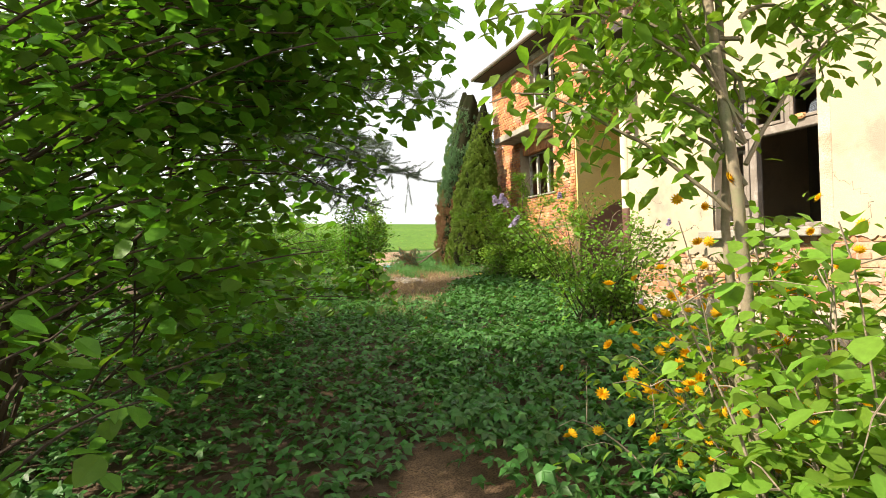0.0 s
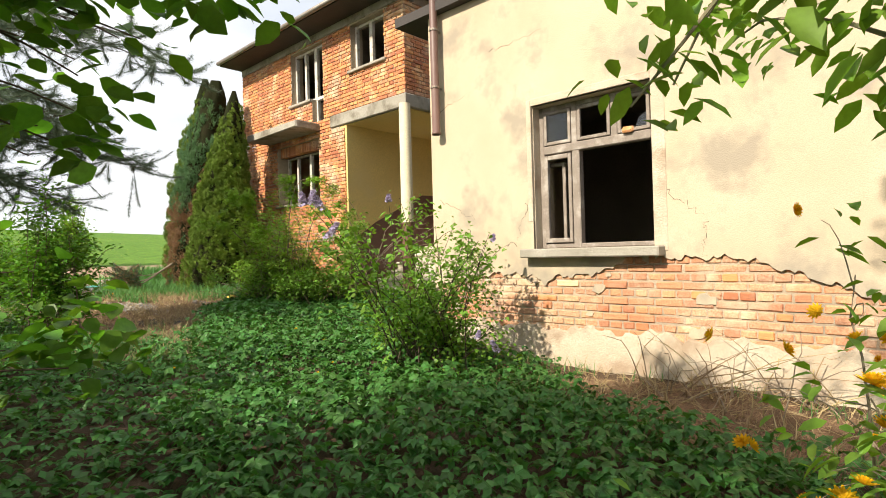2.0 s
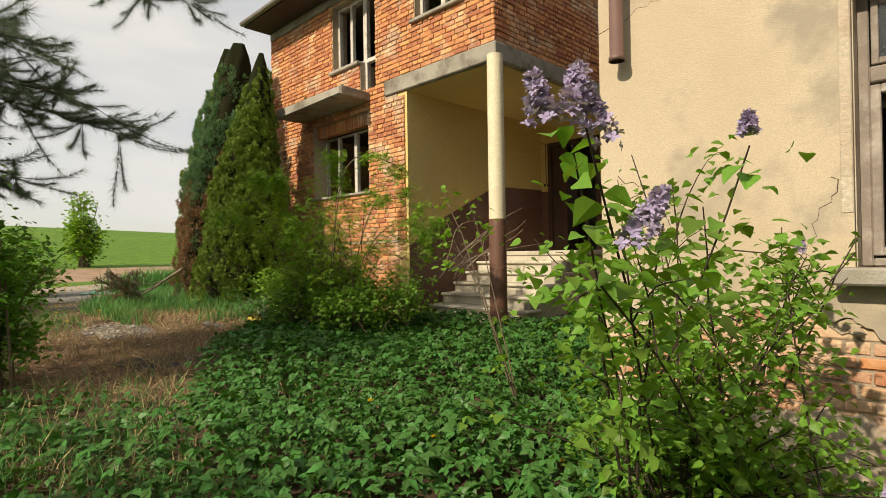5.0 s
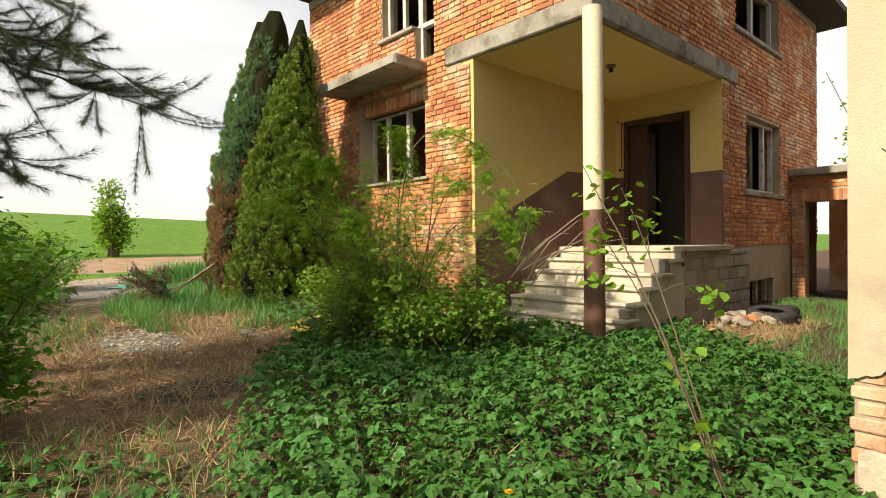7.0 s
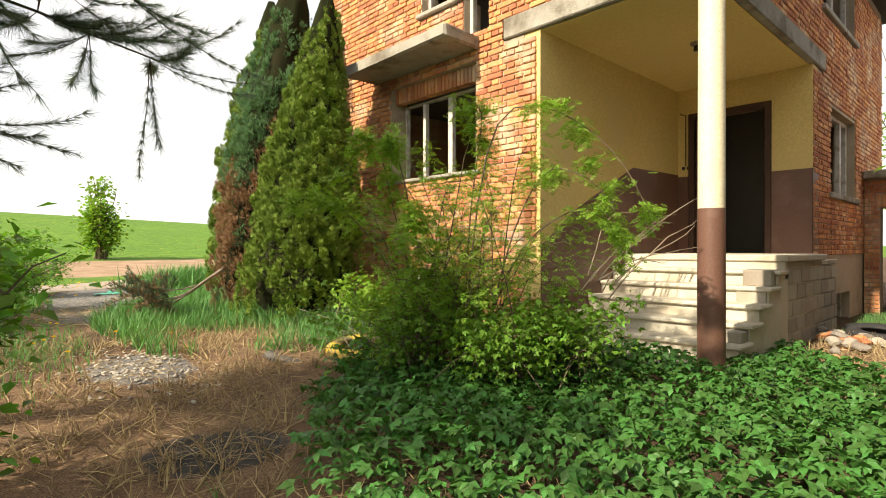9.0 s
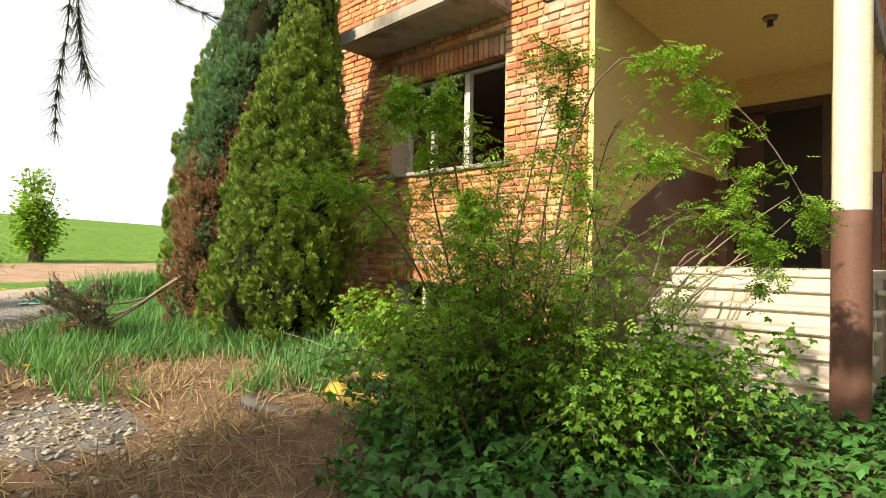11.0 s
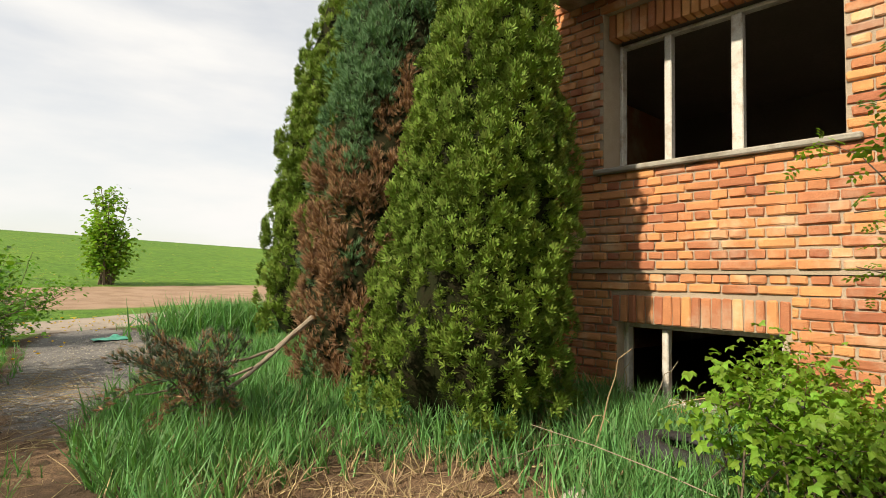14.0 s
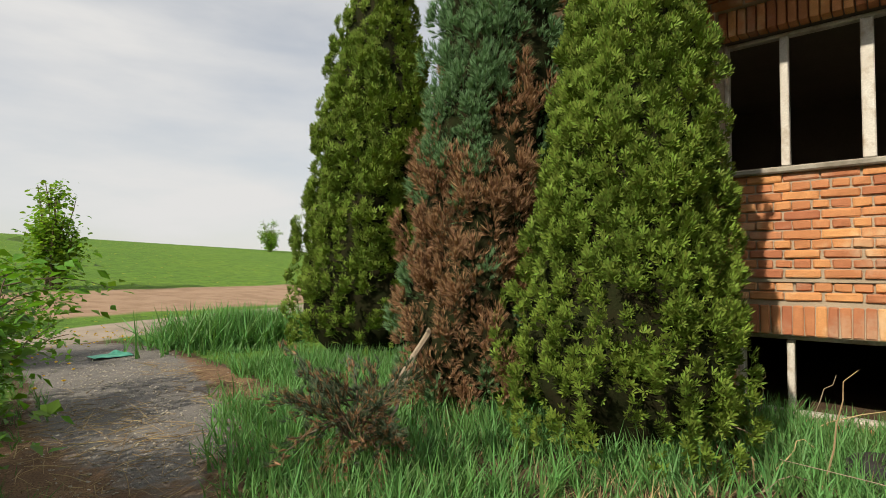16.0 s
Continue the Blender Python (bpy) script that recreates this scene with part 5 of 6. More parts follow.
# bramble under the window, nettles at its foot
for (x, y, h, n, sd) in ((5.35, 13.65, 0.6, 14, 45), (6.85, 14.0, 0.55, 12, 46), (6.3, 13.5, 0.6, 14, 47), (4.75, 12.3, 0.6, 18, 48), (5.9, 11.5, 0.7, 22, 49), (5.2, 11.6, 0.6, 20, 50)):
    w_ = 0.17 if sd < 47 else 0.38
    tips = [(x + rv.normal(0, w_), y + rv.normal(0, w_ * 1.1), gz(x, y) + rv.uniform(0.3, h)) for _ in range(n)]
    shrub("bramble", "low bramble bush with fresh leaves", (x, y, gz(x, y)), tips, L_LOBED, M_ROSE if sd < 48 else M_LILAC, M_BARK, 24, (0.045, 0.09), 0.08, 0.006, 0.25, 2, 0.25, sd, group="brambles at the foot of the house", bundle=0.2)
# bare dead branches on the stair
db = thing("dead_branch", "bleached leafless branches lying over the stair", "branch", (7.75, 12.0, 0.85))
for i in range(9):
    p = arch(rv, (rv.uniform(-0.4, 0.1), rv.uniform(-0.1, 0.5), rv.uniform(0.0, 0.3)), (rv.uniform(0.3, 1.5), rv.uniform(-0.8, 0.3), rv.uniform(0.5, 1.2)), 0.15, 8, 0.14)
    part("twig", Geo().tube(p, 0.010, 0.003, 5), M_DEADWOOD, db)
# shrubs across the path
for (x, y, h, n, sd) in ((1.75, 17.6, 1.35, 28, 51), (0.1, 16.6, 2.4, 26, 52), (2.1, 19.6, 1.2, 18, 53), (0.2, 12.6, 1.6, 20, 54), (1.55, 11.7, 1.95, 26, 58), (-0.6, 17.5, 2.4, 20, 55), (2.6, 23.5, 1.2, 14, 57), (1.45, 18.5, 1.5, 24, 59), (2.45, 20.0, 1.3, 26, 60), (3.15, 23.4, 1.5, 24, 64)):
    w_ = 0.26 if sd == 58 else 0.5
    tips = [(x + rv.normal(0, w_), y + rv.normal(0, w_), gz(x, y) + rv.uniform(0.35, h)) for _ in range(n)]
    shrub("hedge_shrub", "leafy green shrub at the edge of the path", (x, y, gz(x, y)), tips, L_SMALL, M_HAZEL, M_BARK, 42, (0.045, 0.09), 0.09, 0.010, 0.15, 4, 0.4, sd, group="shrubs across the path", bundle=0.2, spare=WALK)


# ---- conifers ----
def thuja(name, label, at, height, radius, material, shape, n, size, seed, power=0.75, belly=0.25, patches=None, clump=1.0, lean=0.0, rough=0.17):
    """A dense column: leaning trunk, upright sprays in tight lumps over a tapering body, with a dark shell for its
    inner shade.
    """
    r = np.random.default_rng(seed)
    th = thing(name, label, "tree", at)
    part("trunk", Geo().tube([(0, 0, -0.1), (lean * height * 0.5 + 0.02, 0.01, height * 0.5), (lean * height * 0.93, 0, height * 0.93)], 0.07, 0.015, 8), M_BARK, th)
    each = 32
    k = n // each
    u = 1 - np.sqrt(1 - r.uniform(0, 0.985, k))
    u = np.clip(0.45 * u + 0.55 * r.uniform(-0.05, 0.99, k), 0, 0.99) - 0.03 * (r.uniform(0, 1, k) < 0.06)
    a = r.uniform(0, 2 * np.pi, k)
    def girth(a, u):
        body = np.clip((1 - np.clip(u, 0, 1)) ** power * (1 - belly * np.exp(-u * 9)), 0.04, 1) * radius
        return body * (1 + 0.08 * np.sin(a * 3 + u * 11) + 0.06 * np.sin(a * 5 - u * 17) + 0.05 * np.sin(a * 9 + u * 41))
    prof = girth(a, u) * r.uniform(1 - rough * 1.6, 1 + rough * 0.5, k)
    hub = np.stack([prof * np.cos(a) + lean * u * height, prof * np.sin(a), u * height + r.uniform(0, 0.1, k)], -1)
    a, u = np.repeat(a, each), np.repeat(u, each)
    n = len(a)
    out = np.stack([np.cos(a), np.sin(a), np.zeros(n)], -1)
    side = np.stack([-np.sin(a), np.cos(a), np.zeros(n)], -1)
    wide = np.repeat(r.uniform(0.017, 0.032, k), each) * clump
    ra, rb2 = r.normal(0, 1, n), r.normal(0, 1, n)
    loc = np.repeat(hub, each, 0) + side * (ra * wide)[:, None] + np.array([0, 0, 1.0]) * (rb2 * wide * 2.0)[:, None] + out * (-(ra ** 2 + rb2 ** 2) * wide * 0.5 - r.uniform(0, 0.03, n))[:, None]
    z = out * r.uniform(0.35, 0.9, n)[:, None] + side * (ra * 0.45)[:, None] + np.array([0, 0, 1.0]) * (0.75 + 0.3 * rb2)[:, None] + r.normal(0, 0.15, (n, 3))
    z /= np.linalg.norm(z, axis=1)[:, None]
    t = side * r.choice([-1, 1], n)[:, None] + r.normal(0, 0.6, (n, 3))
    x = t - z * (t * z).sum(1)[:, None]
    x /= np.linalg.norm(x, axis=1)[:, None]
    m = np.stack([x, np.cross(z, x), z], -1) * r.uniform(size[0], size[1], n)[:, None, None]
    # added shell closes see-through gaps; its near-black colour paints the crown's inner shade
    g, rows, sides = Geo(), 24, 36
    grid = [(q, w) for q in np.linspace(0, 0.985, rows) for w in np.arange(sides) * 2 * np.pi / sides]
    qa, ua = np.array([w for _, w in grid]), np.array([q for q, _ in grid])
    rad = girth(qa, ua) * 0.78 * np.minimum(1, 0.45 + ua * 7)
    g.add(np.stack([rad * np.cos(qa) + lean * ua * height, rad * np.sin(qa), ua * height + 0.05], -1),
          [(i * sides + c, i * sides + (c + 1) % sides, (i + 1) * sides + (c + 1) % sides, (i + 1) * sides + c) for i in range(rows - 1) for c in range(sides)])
    part("inner_wood", g, M_CROWN_SHADE, th, "near-black shell painting the shade inside the crown", True)
    if patches is None:
        part("foliage", scatter("foliage", shape, material, loc, m), material, th)["kind"] = "stuff"
    else:
        dead = np.repeat(patches(a[::each], u[::each], r), each)
        part("foliage", scatter("foliage", shape, material, loc[~dead], m[~dead]), material, th)["kind"] = "stuff"
        part("dead_foliage", scatter("dead_foliage", shape, M_DEADNEEDLE, loc[dead], m[dead]), M_DEADNEEDLE, th, "dead rust-brown needles")["kind"] = "stuff"
    return th


thuja("thuja", "dense green columnar thuja beside the brick wall", (5.66, 15.93, gz(5.7, 15.9)), 4.95, 0.88, M_THUJA, S_FROND, 64000, (0.04, 0.075), 61, 0.66, 0.05, lean=0.11)
thuja("thuja", "tall dark green columnar thuja in a row", (7.0, 20.1, gz(6.9, 20.2)), 6.5, 1.2, M_THUJA, S_FROND, 42000, (0.06, 0.11), 62, 0.62, 0.1, clump=1.4, lean=0.05)


def juni_dead(a, u, r):
    """Brown low down on the open side, with green tufts left among it."""
    return (u < 0.44 + 0.09 * np.sin(a * 3 + 1) + 0.05 * np.sin(a * 8) + r.normal(0, 0.02, len(u))) & (np.sin(a * 2.0 + 1.2) > -0.75) & (np.sin(a * 7 + 3) * np.sin(u * 46 + a * 2) < 0.62)


thuja("juniper", "blue-green juniper, its lower half dead and brown", (5.62, 17.2, gz(5.6, 17.2)), 5.5, 0.84, M_JUNIPER, S_JUNI, 34000, (0.05, 0.10), 63, 0.40, 0.3, juni_dead, 1.5, 0.13, 0.24)
# fallen juniper bough
fb = thing("fallen_bough", "broken juniper bough leaning down from the trunk", "branch", (3.95, 16.75, gz(3.95, 16.75)))
fo = Vector((3.95, 16.75, gz(3.95, 16.75)))
for e0, e1, r0 in (((5.25, 17.3, 1.22), (4.15, 16.95, 0.62), 0.030), ((4.9, 17.18, 1.02), (4.0, 16.6, 0.66), 0.016), ((4.7, 17.1, 0.92), (3.85, 16.8, 0.86), 0.013), ((4.5, 17.05, 0.8), (3.75, 17.0, 0.75), 0.012)):
    p = arch(rv, np.array(e0) - np.array(fo), np.array(e1) - np.array(fo), -0.04, 8, 0.05)
    part("branch", Geo().tube(p, r0, r0 * 0.4, 7), M_DEADWOOD, fb, "bare grey branch")
sprigs, sdir = [], []
for i in range(34):
    a = rv.uniform(0, 2 * np.pi)
    e = np.array([-0.08 + 0.46 * math.cos(a) * rv.uniform(0.3, 1), 0.02 + 0.46 * math.sin(a) * rv.uniform(0.3, 1), rv.uniform(0.05, 0.72)])
    q = arch(rv, (rv.uniform(-0.05, 0.25), rv.uniform(-0.1, 0.2), rv.uniform(0.2, 0.4)), e, 0.06, 7, 0.05)
    part("twig", Geo().tube(q, 0.007, 0.002, 4), M_BARK, fb)
    for t in np.linspace(0.35, 1, 46):
        k = t * 6
        i0 = min(int(k), 5)
        sprigs.append(q[i0] + (q[i0 + 1] - q[i0]) * (k - i0) + rv.normal(0, 0.022, 3))
        sdir.append((q[-1] - q[0]) / np.linalg.norm(q[-1] - q[0]) + rv.normal(0, 0.45, 3) + (0, 0, 0.35))
sprigs, sdir = np.array(sprigs), np.array(sdir)
sm = orient(np.cross(sdir, rv.normal(0, 1, sdir.shape)), sdir) * rv.uniform(0.045, 0.08, len(sprigs))[:, None, None]
brown = (sprigs[:, 2] < 0.22 + rv.normal(0, 0.12, len(sprigs))) | (rv.uniform(0, 1, len(sprigs)) < 0.28)
part("foliage", scatter("foliage", S_SPRIG, M_PINE, sprigs[~brown], sm[~brown]), M_PINE, fb)["kind"] = "stuff"
part("dead_foliage", scatter("dead_foliage", S_SPRIG, M_DEADNEEDLE, sprigs[brown], sm[brown]), M_DEADNEEDLE, fb)["kind"] = "stuff"

# pine over the path
pb = (-1.9, 13.4, gz(-1.9, 13.4))
pine = thing("pine", "old pine with drooping boughs over the path", "tree", pb)
part("trunk", Geo().tube(arch(rv, (0, 0, -0.2), (0.3, -0.3, 8.5), 0, 12, 0.1), 0.16, 0.05, 10), M_BARK, pine, "", True)
tufts, tdir = [], []
for e, z0 in (((2.9, 13.0, 2.75), 3.7), ((2.5, 11.9, 2.95), 3.9), ((1.7, 11.0, 3.1), 3.8), ((2.0, 13.2, 2.3), 3.3), ((1.2, 12.0, 2.45), 3.4), ((3.8, 12.6, 4.2), 5.0), ((2.2, 10.6, 4.1), 4.8), ((0.6, 10.6, 3.3), 4.0), ((1.4, 12.6, 4.6), 5.4), ((0.2, 12.4, 6.4), 6.6), ((-2.9, 11.2, 5.0), 5.2), ((2.4, 12.6, 3.1), 4.0), ((1.9, 12.0, 3.3), 4.1)):
    b = np.array([0.1, -0.1, z0 - pb[2]])
    q = arch(rv, b, np.array(e) - np.array(pb), 0.12, 14, 0.12)
    part("limb", Geo().tube(q, 0.026, 0.006, 6), M_BARK_DARK, pine)
    tw = Geo()
    for j in range(100):
        i = rv.integers(3, 14)
        d = rv.normal(0, 1, 3) * (1, 1, 0.35) + (0.25, -0.1, -0.15)
        d = d / np.linalg.norm(d) * rv.uniform(0.3, 0.85)
        s = arch(rv, q[i], q[i] + d, -0.05, 6, 0.04)
        tw.tube(s, 0.0035, 0.002, 4, cap=False)
        for t in np.linspace(0.2, 1, 10):
            k = t * 5
            i0 = min(int(k), 4)
            tufts.append(s[i0] + (s[i0 + 1] - s[i0]) * (k - i0))
            tdir.append(d / np.linalg.norm(d))
    part("twigs", tw, M_BARK_DARK, pine)["kind"] = "stuff"
tufts, tdir = np.array(tufts), np.array(tdir)
ref = orient(np.cross(tdir, rv.normal(0, 1, tdir.shape)), tdir)
part("needles", scatter("needles", S_TUFT, M_PINE, tufts, ref * rv.uniform(0.10, 0.17, len(tufts))[:, None, None]), M_PINE, pine)["kind"] = "stuff"


# ---- ground cover and grass ----
def patch(n, boxes_, r):
    """Points on the ground inside boxes (x0, x1, y0, y1)."""
    area = np.array([(b[1] - b[0]) * (b[3] - b[2]) for b in boxes_])
    pick = r.choice(len(boxes_), n, p=area / area.sum())
    b = np.array(boxes_)[pick]
    x, y = r.uniform(b[:, 0], b[:, 1]), r.uniform(b[:, 2], b[:, 3])
    return x, y


def outside(x, y):
    """Clear of the buildings."""
    return ~((x > 4.82) & (y < 7.93)) & ~((x > 7.14) & (y > 12.7)) & ~((x > 7.25) & (y > 10.65))


def cover_of(x, y):
    """How thick the ground cover grows: from the wall to the path."""
    edge = lerp_table(y, [(1, 0.9), (4, 0.6), (7, 1.25), (9, 2.2), (11, 3.1), (12.3, 3.9), (13, 4.6)])
    right = lerp_table(y, [(1, 3.2), (3.5, 3.3), (5, 3.6), (6.0, 4.4), (7.5, 4.75), (8.2, 7.2), (10.6, 9.0), (13, 5.2)])
    return np.clip((x - edge) / 0.4 + 0.5, 0, 1) * np.clip((right - x) / 0.4 + 0.5, 0, 1)


rc = np.random.default_rng(91)
x, y = patch(58000, [(0.3, 9.5, 1.5, 13.2)], rc)
k = (cover_of(x, y) > rc.uniform(0.05, 1, len(x))) & outside(x, y)
x, y = x[k], y[k]
h = 0.05 + 0.17 * rc.uniform(0, 1, len(x)) ** 0.7 + 0.05 * np.sin(x * 2.1) * np.cos(y * 1.7)
loc = np.stack([x, y, ground_z(x, y) + np.maximum(h, 0.02)], -1)
me_ = scatter("ground_cover", L_LOBED, M_NETTLE, loc, leaf_mats(rc, len(x), 0.065, 0.135, 0.15, 0.45))
tagged(new("ground_cover", me_), "thick dark green carpet of lobed ground-cover leaves", "ground cover", kind="stuff")
# shaded weeds on the left of the path
x, y = patch(26000, [(-4.0, 2.6, 1.2, 13.0)], rc)
edge = lerp_table(y, [(1, 1.1), (5, 1.2), (8, 1.6), (9.3, 2.3), (10.7, 2.5), (11.3, 1.7), (13, 1.4)])
k = (x < edge) & (rc.uniform(0, 1, len(x)) > straw_of(x, y) * 1.2)
x, y = x[k], y[k]
loc = np.stack([x, y, ground_z(x, y) + rc.uniform(0.01, 0.13, len(x))], -1)
tagged(new("weeds", scatter("weeds", L_WEED, M_NETTLE, loc, leaf_mats(rc, len(x), 0.06, 0.13, 0.1, 0.4))), "low shaded weeds and ivy under the thicket", "weeds", kind="stuff")
# grass by the house, along the lane and in tufts
grass_sets = (("grass", M_GRASS, 24000, [(3.3, 7.1, 13.6, 20.5)], (0.13, 0.36), "tall blue-green grass before the house"),
              ("grass", M_GRASS, 34000, [(0.8, 3.0, 8.5, 17.0), (4.6, 14.0, 20.0, 24.5), (0.5, 3.6, 16.5, 24), (6.8, 14.5, 8.0, 10.6), (3.0, 4.8, 2.0, 6.0)], (0.07, 0.20), "short patchy grass beside the path"),
              ("dry_grass", M_STRAW, 9000, [(3.6, 7.0, 12.8, 17.5), (1.2, 4.2, 9.0, 16.0), (6.9, 11.5, 9.4, 10.5), (3.2, 4.8, 2.5, 6.5)], (0.06, 0.24), "dry yellow grass stems and straw"))
for nm, m_, n, bx, sz, lab in grass_sets:
    x, y = patch(n, bx, rc)
    bare = np.maximum(straw_of(x, y) * (1.15 if nm == "grass" else 0.0), tarmac_of(x, y) * 1.5)
    clump = 0.5 + 0.5 * np.sin(x * 3.1 + np.sin(y * 2.3) * 2) * np.cos(y * 2.9)
    k = (rc.uniform(0, 1, len(x)) > bare) & outside(x, y) & (rc.uniform(0.0, 1.2, len(x)) < clump * 1.3 + 0.15)
    x, y = x[k], y[k]
    loc = np.stack([x, y, ground_z(x, y) - 0.01], -1)
    tagged(new(nm, scatter(nm, L_BLADE, m_, loc, up_mats(rc, len(x), sz[0], sz[1], 0.25 if nm == "grass" else 0.7))), lab, "grass", kind="stuff")
x, y = 6.75 + rc.normal(0, 0.55, 1500), 22.9 + rc.normal(0, 0.35, 1500)
tagged(new("reed_clump", scatter("reed_clump", L_BLADE, M_GRASS, np.stack([x, y, ground_z(x, y) - 0.02], -1), up_mats(rc, len(x), 0.35, 0.75, 0.3))), "tall clump of broad-leaved green plants by the lane", "plants", kind="stuff")
# flat straw litter
x, y = patch(9000, [(1.2, 4.8, 9.0, 16.5), (3.3, 4.8, 3.0, 6.4), (2.6, 5.0, 17, 22), (8, 11.5, 9.6, 10.5)], rc)
k = (straw_of(x, y) > rc.uniform(0.2, 1.0, len(x))) & outside(x, y)
x, y = x[k], y[k]
stick = Geo().tube([(0, 0, 0), (0.02, 0.5, 0.03), (-0.02, 1, 0)], 0.012, 0.006, 4, cap=False)
sv = (np.concatenate(stick.v), stick.f)
tagged(new("straw_litter", scatter("straw_litter", sv, M_STRAW, np.stack([x, y, ground_z(x, y) + 0.012], -1), leaf_mats(rc, len(x), 0.06, 0.28, 0.0, 0.1))), "flattened straw and dead stems on bare ground", "litter", kind="stuff")
# dandelions
dm = Geo().add(*placed(fl, np.eye(3))).mesh("flower_head", M_DANDELION)
for i in range(150):
    b = [(3.4, 5.6, 23.6, 25.2)] * 5 if i >= 70 else [(1.6, 4.0, 20.5, 24.5), (0.3, 2.6, 17.5, 23), (1.4, 3.6, 6.0, 9.0), (2.5, 3.8, 14.5, 17.0), (3.0, 4.2, 22, 25)]
    b = b[i % 5 if i % 7 else 0]
    px, py = rc.uniform(b[0], b[1]), rc.uniform(b[2], b[3])
    o = new("dandelion", dm)
    o.matrix_world = Matrix.Translation((px, py, gz(px, py) + rc.uniform(0.06, 0.2))) @ Matrix.Scale(rc.uniform(0.018, 0.028), 4)
    tagged(o, "yellow dandelion flower in the grass", "flower", "dandelions by the path")
# field trees and far roofs
def field_tree(at, h, seed, w):
    r = np.random.default_rng(seed)
    tips = [(at[0] + r.normal(0, w), at[1] + r.normal(0, w), at[2] + r.uniform(0.25, 1) * h) for _ in range(26)]
    shrub("field_tree", "small round-topped field tree with fresh leaves", at, tips, L_CROWN, M_SHRUB, M_BARK, 26, (0.10, 0.19), 0.17, 0.04, 0.1, 4, h * 0.14, seed, "tree", group="trees in the field")


field_tree((7.1, 35.2, gz(7.1, 35.2)), 3.5, 71, 0.36)
field_tree((34.0, 66.0, gz(34, 66)), 3.4, 72, 0.7)
field_tree((27.0, 10.0, 0.1), 9.0, 73, 1.6)
# leaning sapling by the corner
shrub("sapling", "leaning sapling with a tuft of fresh leaves", (4.25, 8.15, gz(4.2, 8.1)), [(4.3, 9.0, 1.95), (4.25, 8.85, 1.7), (4.5, 8.9, 1.8)], L_OVATE, M_SHRUB, M_BARK, 12, (0.045, 0.08), 0.05, 0.008, 0.05, 2, 0.2, 74, from_t=0.8, bundle=0.02)


# ---- loose things ----
def tyre(at, rx, ry, rz, material, label, outer=0.31, tube_r=0.095):
    th = thing("tyre", label, "tyre", at)
    prof = [(outer - 0.16, -0.06), (outer - 0.15, -0.085), (outer - 0.06, -tube_r), (outer - 0.015, -0.075), (outer, -0.05), (outer, 0.05), (outer - 0.015, 0.075), (outer - 0.06, tube_r), (outer - 0.15, 0.085), (outer - 0.16, 0.06), (outer - 0.12, 0.05), (outer - 0.05, 0.03), (outer - 0.05, -0.03), (outer - 0.12, -0.05), (outer - 0.16, -0.06)]
    c = part("carcass", Geo().lathe(prof, 40), material, th, "", True)
    tr = Geo()
    for i in range(40):
        a = i * 2 * math.pi / 40
        for s in (-1, 1):
            o = np.array([(outer - 0.004) * math.cos(a), (outer - 0.004) * math.sin(a), s * 0.025])
            u, w = np.array([math.cos(a), math.sin(a), 0]), np.array([-math.sin(a), math.cos(a), 0])
            v = [o + u * p + w * q + np.array([0, 0, h_]) for p in (0, 0.012) for q in (-0.014, 0.014) for h_ in (-0.02, 0.02)]
            tr.add(v, [(4, 5, 7, 6), (0, 4, 6, 2), (1, 3, 7, 5), (0, 1, 5, 4), (2, 6, 7, 3)])
    part("tread", tr, material, th)
    th.matrix_world = pose(*at, rx, ry, rz)
    return th


tyre((5.05, 13.5, gz(5.05, 13.5) + 0.01), 6, -10, 20, M_TYRE_Y, "old tyre painted yellow lying in the grass")
tyre((4.5, 13.85, gz(4.5, 13.85) - 0.10), 12, 10, 40, M_DUSTY, "dusty black tyre half sunk in dry grass", 0.29)
tyre((5.95, 13.75, gz(5.95, 13.75) + 0.25), 70, 0, 30, M_RUBBER, "black tyre leaning among brambles")
tyre((5.95, 14.35, gz(5.95, 14.35) + 0.09), 6, 4, 10, M_RUBBER, "flat black tyre lying by the house")
tyre((10.9, 10.05, gz(10.9, 10.05) + 0.10), 4, -6, 0, M_RUBBER, "black tyre lying beside rubble", 0.33)
tyre((11.6, 10.2, gz(11.6, 10.2) + 0.10), -3, 3, 0, M_RUBBER, "black tyre lying beside rubble", 0.33)
rr = np.random.default_rng(111)


def rock(r, s, sharp=0.25):
    bm = bmesh.new()
    bmesh.ops.create_icosphere(bm, subdivisions=2, radius=1.0)
    k = r.normal(0, 1, (5, 3))
    for v in bm.verts:
        d = sum(0.12 * math.sin(3 * v.co.dot(Vector(q)) + i) for i, q in enumerate(k))
        v.co = Vector((v.co.x * s[0], v.co.y * s[1], v.co.z * s[2])) * (1 + sharp * d * 2)
    m = bpy.data.meshes.new("stone")
    bm.to_mesh(m)
    bm.free()
    return m


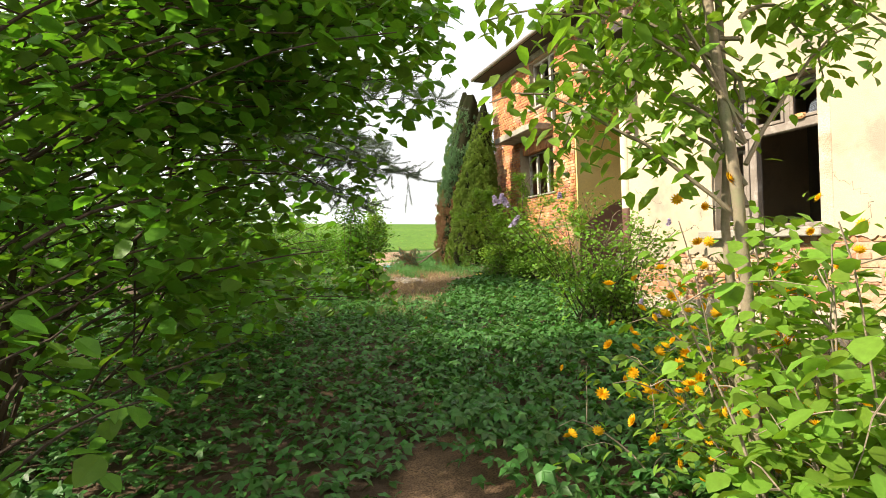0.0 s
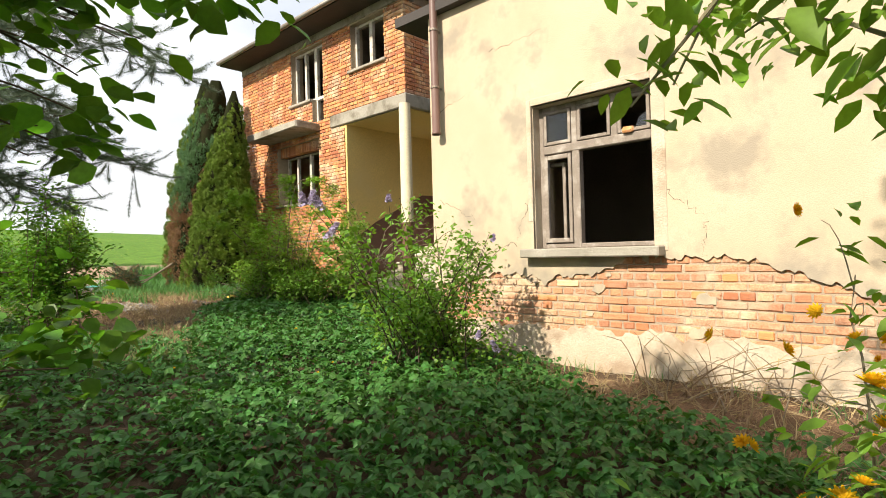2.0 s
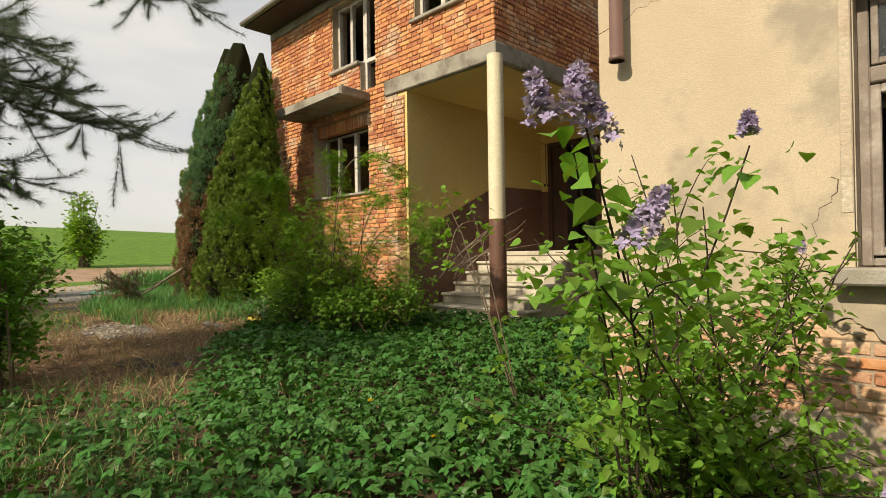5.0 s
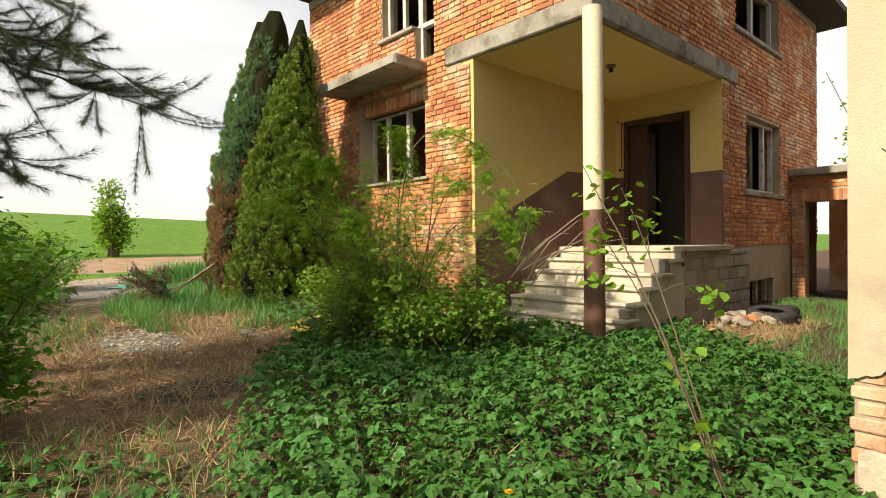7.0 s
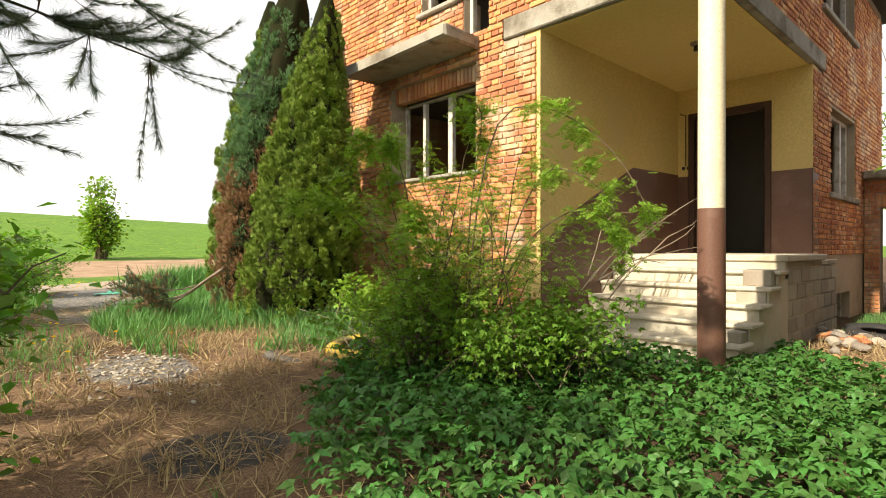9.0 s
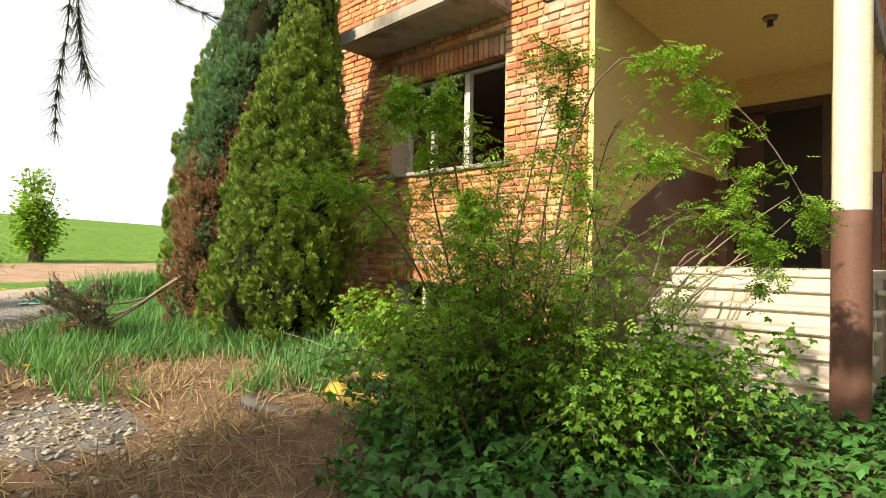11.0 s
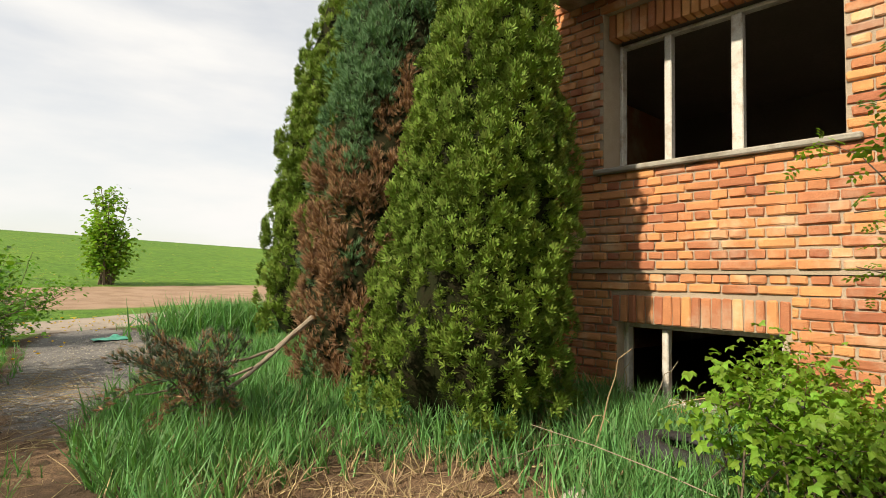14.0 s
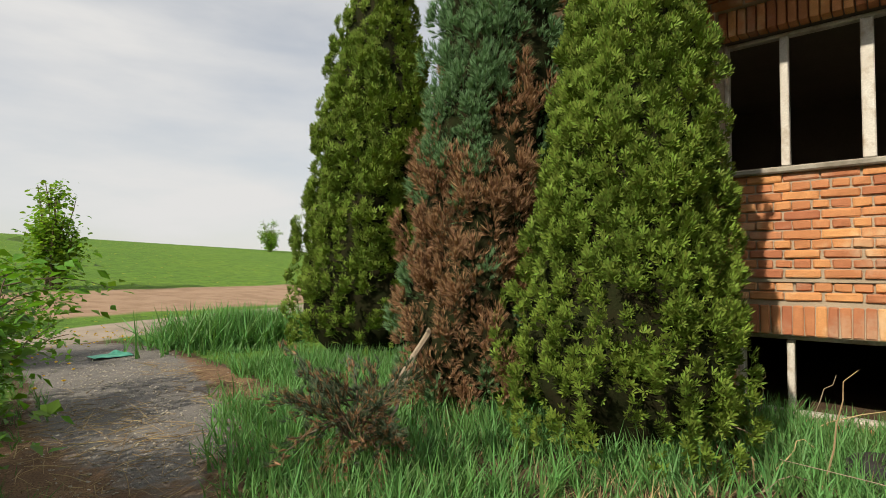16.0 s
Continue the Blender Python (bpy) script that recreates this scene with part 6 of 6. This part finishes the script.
for i in range(34):
    m = rock(rr, (rr.uniform(0.05, 0.13), rr.uniform(0.05, 0.12), rr.uniform(0.03, 0.08)))
    m.materials.append(M_BRICK if i % 3 == 0 else M_RUBBLE)
    px, py = 10.1 + rr.normal(0, 0.55), 10.25 + rr.normal(0, 0.16)
    o = new("rubble_stone", m)
    o.matrix_world = pose(px, py, gz(px, py) + rr.uniform(0.02, 0.12), rr.uniform(-20, 20), rr.uniform(-20, 20), rr.uniform(0, 360))
    tagged(o, "broken orange brick in a rubble heap" if i % 3 == 0 else "pale broken masonry lump in a rubble heap", "rubble", "rubble by the side wall")
for px, py, s in ((6.5, 14.4, 0.15), (5.35, 14.1, 0.10), (5.05, 14.5, 0.09)):
    m = rock(rr, (s, s * 0.8, s * 0.7))
    m.materials.append(M_RUBBLE)
    o = new("stone", m)
    o.matrix_world = pose(px, py, gz(px, py) + s * 0.35, 10, -8, rr.uniform(0, 360))
    tagged(o, "pale broken stone lying in grass", "stone")
# pale chippings on the path
n = 420
cx_, cy_ = 3.2 + rr.normal(0, 0.26, n), 14.15 + rr.normal(0, 0.42, n)
chip = Geo().soft(-1, 1, -0.7, 0.7, -0.35, 0.35, 0.3)
tagged(new("chippings", scatter("chippings", (np.concatenate(chip.v), chip.f), M_RUBBLE, np.stack([cx_, cy_, ground_z(cx_, cy_) + 0.008], -1), leaf_mats(rr, n, 0.006, 0.024, 0, 0.3))), "pale stone chippings scattered on the path", "gravel", kind="stuff")
n = 2600
u_, w_ = rr.normal(0, 0.42, n), rr.uniform(-3.0, 3.0, n)
cx_, cy_ = 4.1 + u_ + 0.25 * w_, 20.6 + w_
tagged(new("gravel", scatter("gravel", (np.concatenate(chip.v), chip.f), M_RUBBLE, np.stack([cx_, cy_, ground_z(cx_, cy_) + 0.003], -1), leaf_mats(rr, n, 0.004, 0.012, 0, 0.3))), "fine grey gravel on the worn lane", "gravel", kind="stuff")


def crumpled(name, label, category, at, sx, sy, sz, material, seed):
    r = np.random.default_rng(seed)
    k = r.normal(0, 1, (6, 2))
    n_ = 14
    v = []
    for i in range(n_):
        for j in range(n_):
            a, b = i / (n_ - 1) - 0.5, j / (n_ - 1) - 0.5
            z = sum(math.sin(7 * (a * q[0] + b * q[1]) + m_) for m_, q in enumerate(k)) / 6
            v.append((a * sx, b * sy, abs(z) * sz * (1.2 - 2 * max(abs(a), abs(b))) + 0.01))
    f = [(i * n_ + j, (i + 1) * n_ + j, (i + 1) * n_ + j + 1, i * n_ + j + 1) for i in range(n_ - 1) for j in range(n_ - 1)]
    ob = solid(name, Geo().add(v, f), material, label, category, at, smooth=True)
    md = ob.modifiers.new("thick", "SOLIDIFY")
    md.thickness = 0.004
    return ob


crumpled("plastic_sheet", "crumpled black plastic sheet under brambles", "sheet", (6.5, 13.9, gz(6.5, 13.9) + 0.02), 0.7, 0.5, 0.5, M_BAG, 5)
crumpled("plastic_bag", "flat green plastic bag on the lane", "bag", (4.75, 22.9, gz(4.75, 22.9) + 0.01), 0.5, 0.35, 0.12, M_TEAL, 6)
# dead weed stalks by the basement window and the wing
for k, (bx, by, n, hh) in enumerate(((6.75, 14.9, 12, 0.55), (5.75, 15.0, 5, 0.75), (4.4, 4.6, 22, 0.55), (4.55, 3.9, 18, 0.7), (4.9, 13.0, 16, 0.5))):
    dw = thing("dead_stalks", "tangle of dry dead weed stalks", "weeds", (bx, by, gz(bx, by)), "dead stalks by the walls")
    for i in range(n):
        p = arch(rr, (rr.normal(0, 0.18), rr.normal(0, 0.3), -0.02), (rr.normal(0, 0.3), rr.normal(0, 0.55), rr.uniform(0.1, hh)), 0.08, 7, 0.09)
        part("stalk", Geo().tube(p, 0.006, 0.002, 4), M_DEADWOOD if i % 2 else M_STRAW, dw)

# ---- near bricks, each its own piece ----
shapes_made = {}
for box, owner in brick_boxes:
    size_key = (round(box[1] - box[0], 3), round((box[3] - box[2]) / 0.012) * 0.012, round(box[5] - box[4], 2))
    if size_key not in shapes_made:
        a, b, c = (box[1] - box[0]) / 2, (box[3] - box[2]) / 2, (box[5] - box[4]) / 2
        shapes_made[size_key] = Geo().soft(-a, a, -b, b, -c, c, 0.009, 0.0045, np.random.default_rng(len(shapes_made))).mesh("brick", M_BRICK if owner is wf else M_BRICK_OLD)
    o = new("brick", shapes_made[size_key])
    o.parent = owner
    o.matrix_local = pose((box[0] + box[1]) / 2, (box[2] + box[3]) / 2, (box[4] + box[5]) / 2, rp.uniform(-0.8, 0.8), 0, rp.uniform(-0.8, 0.8))
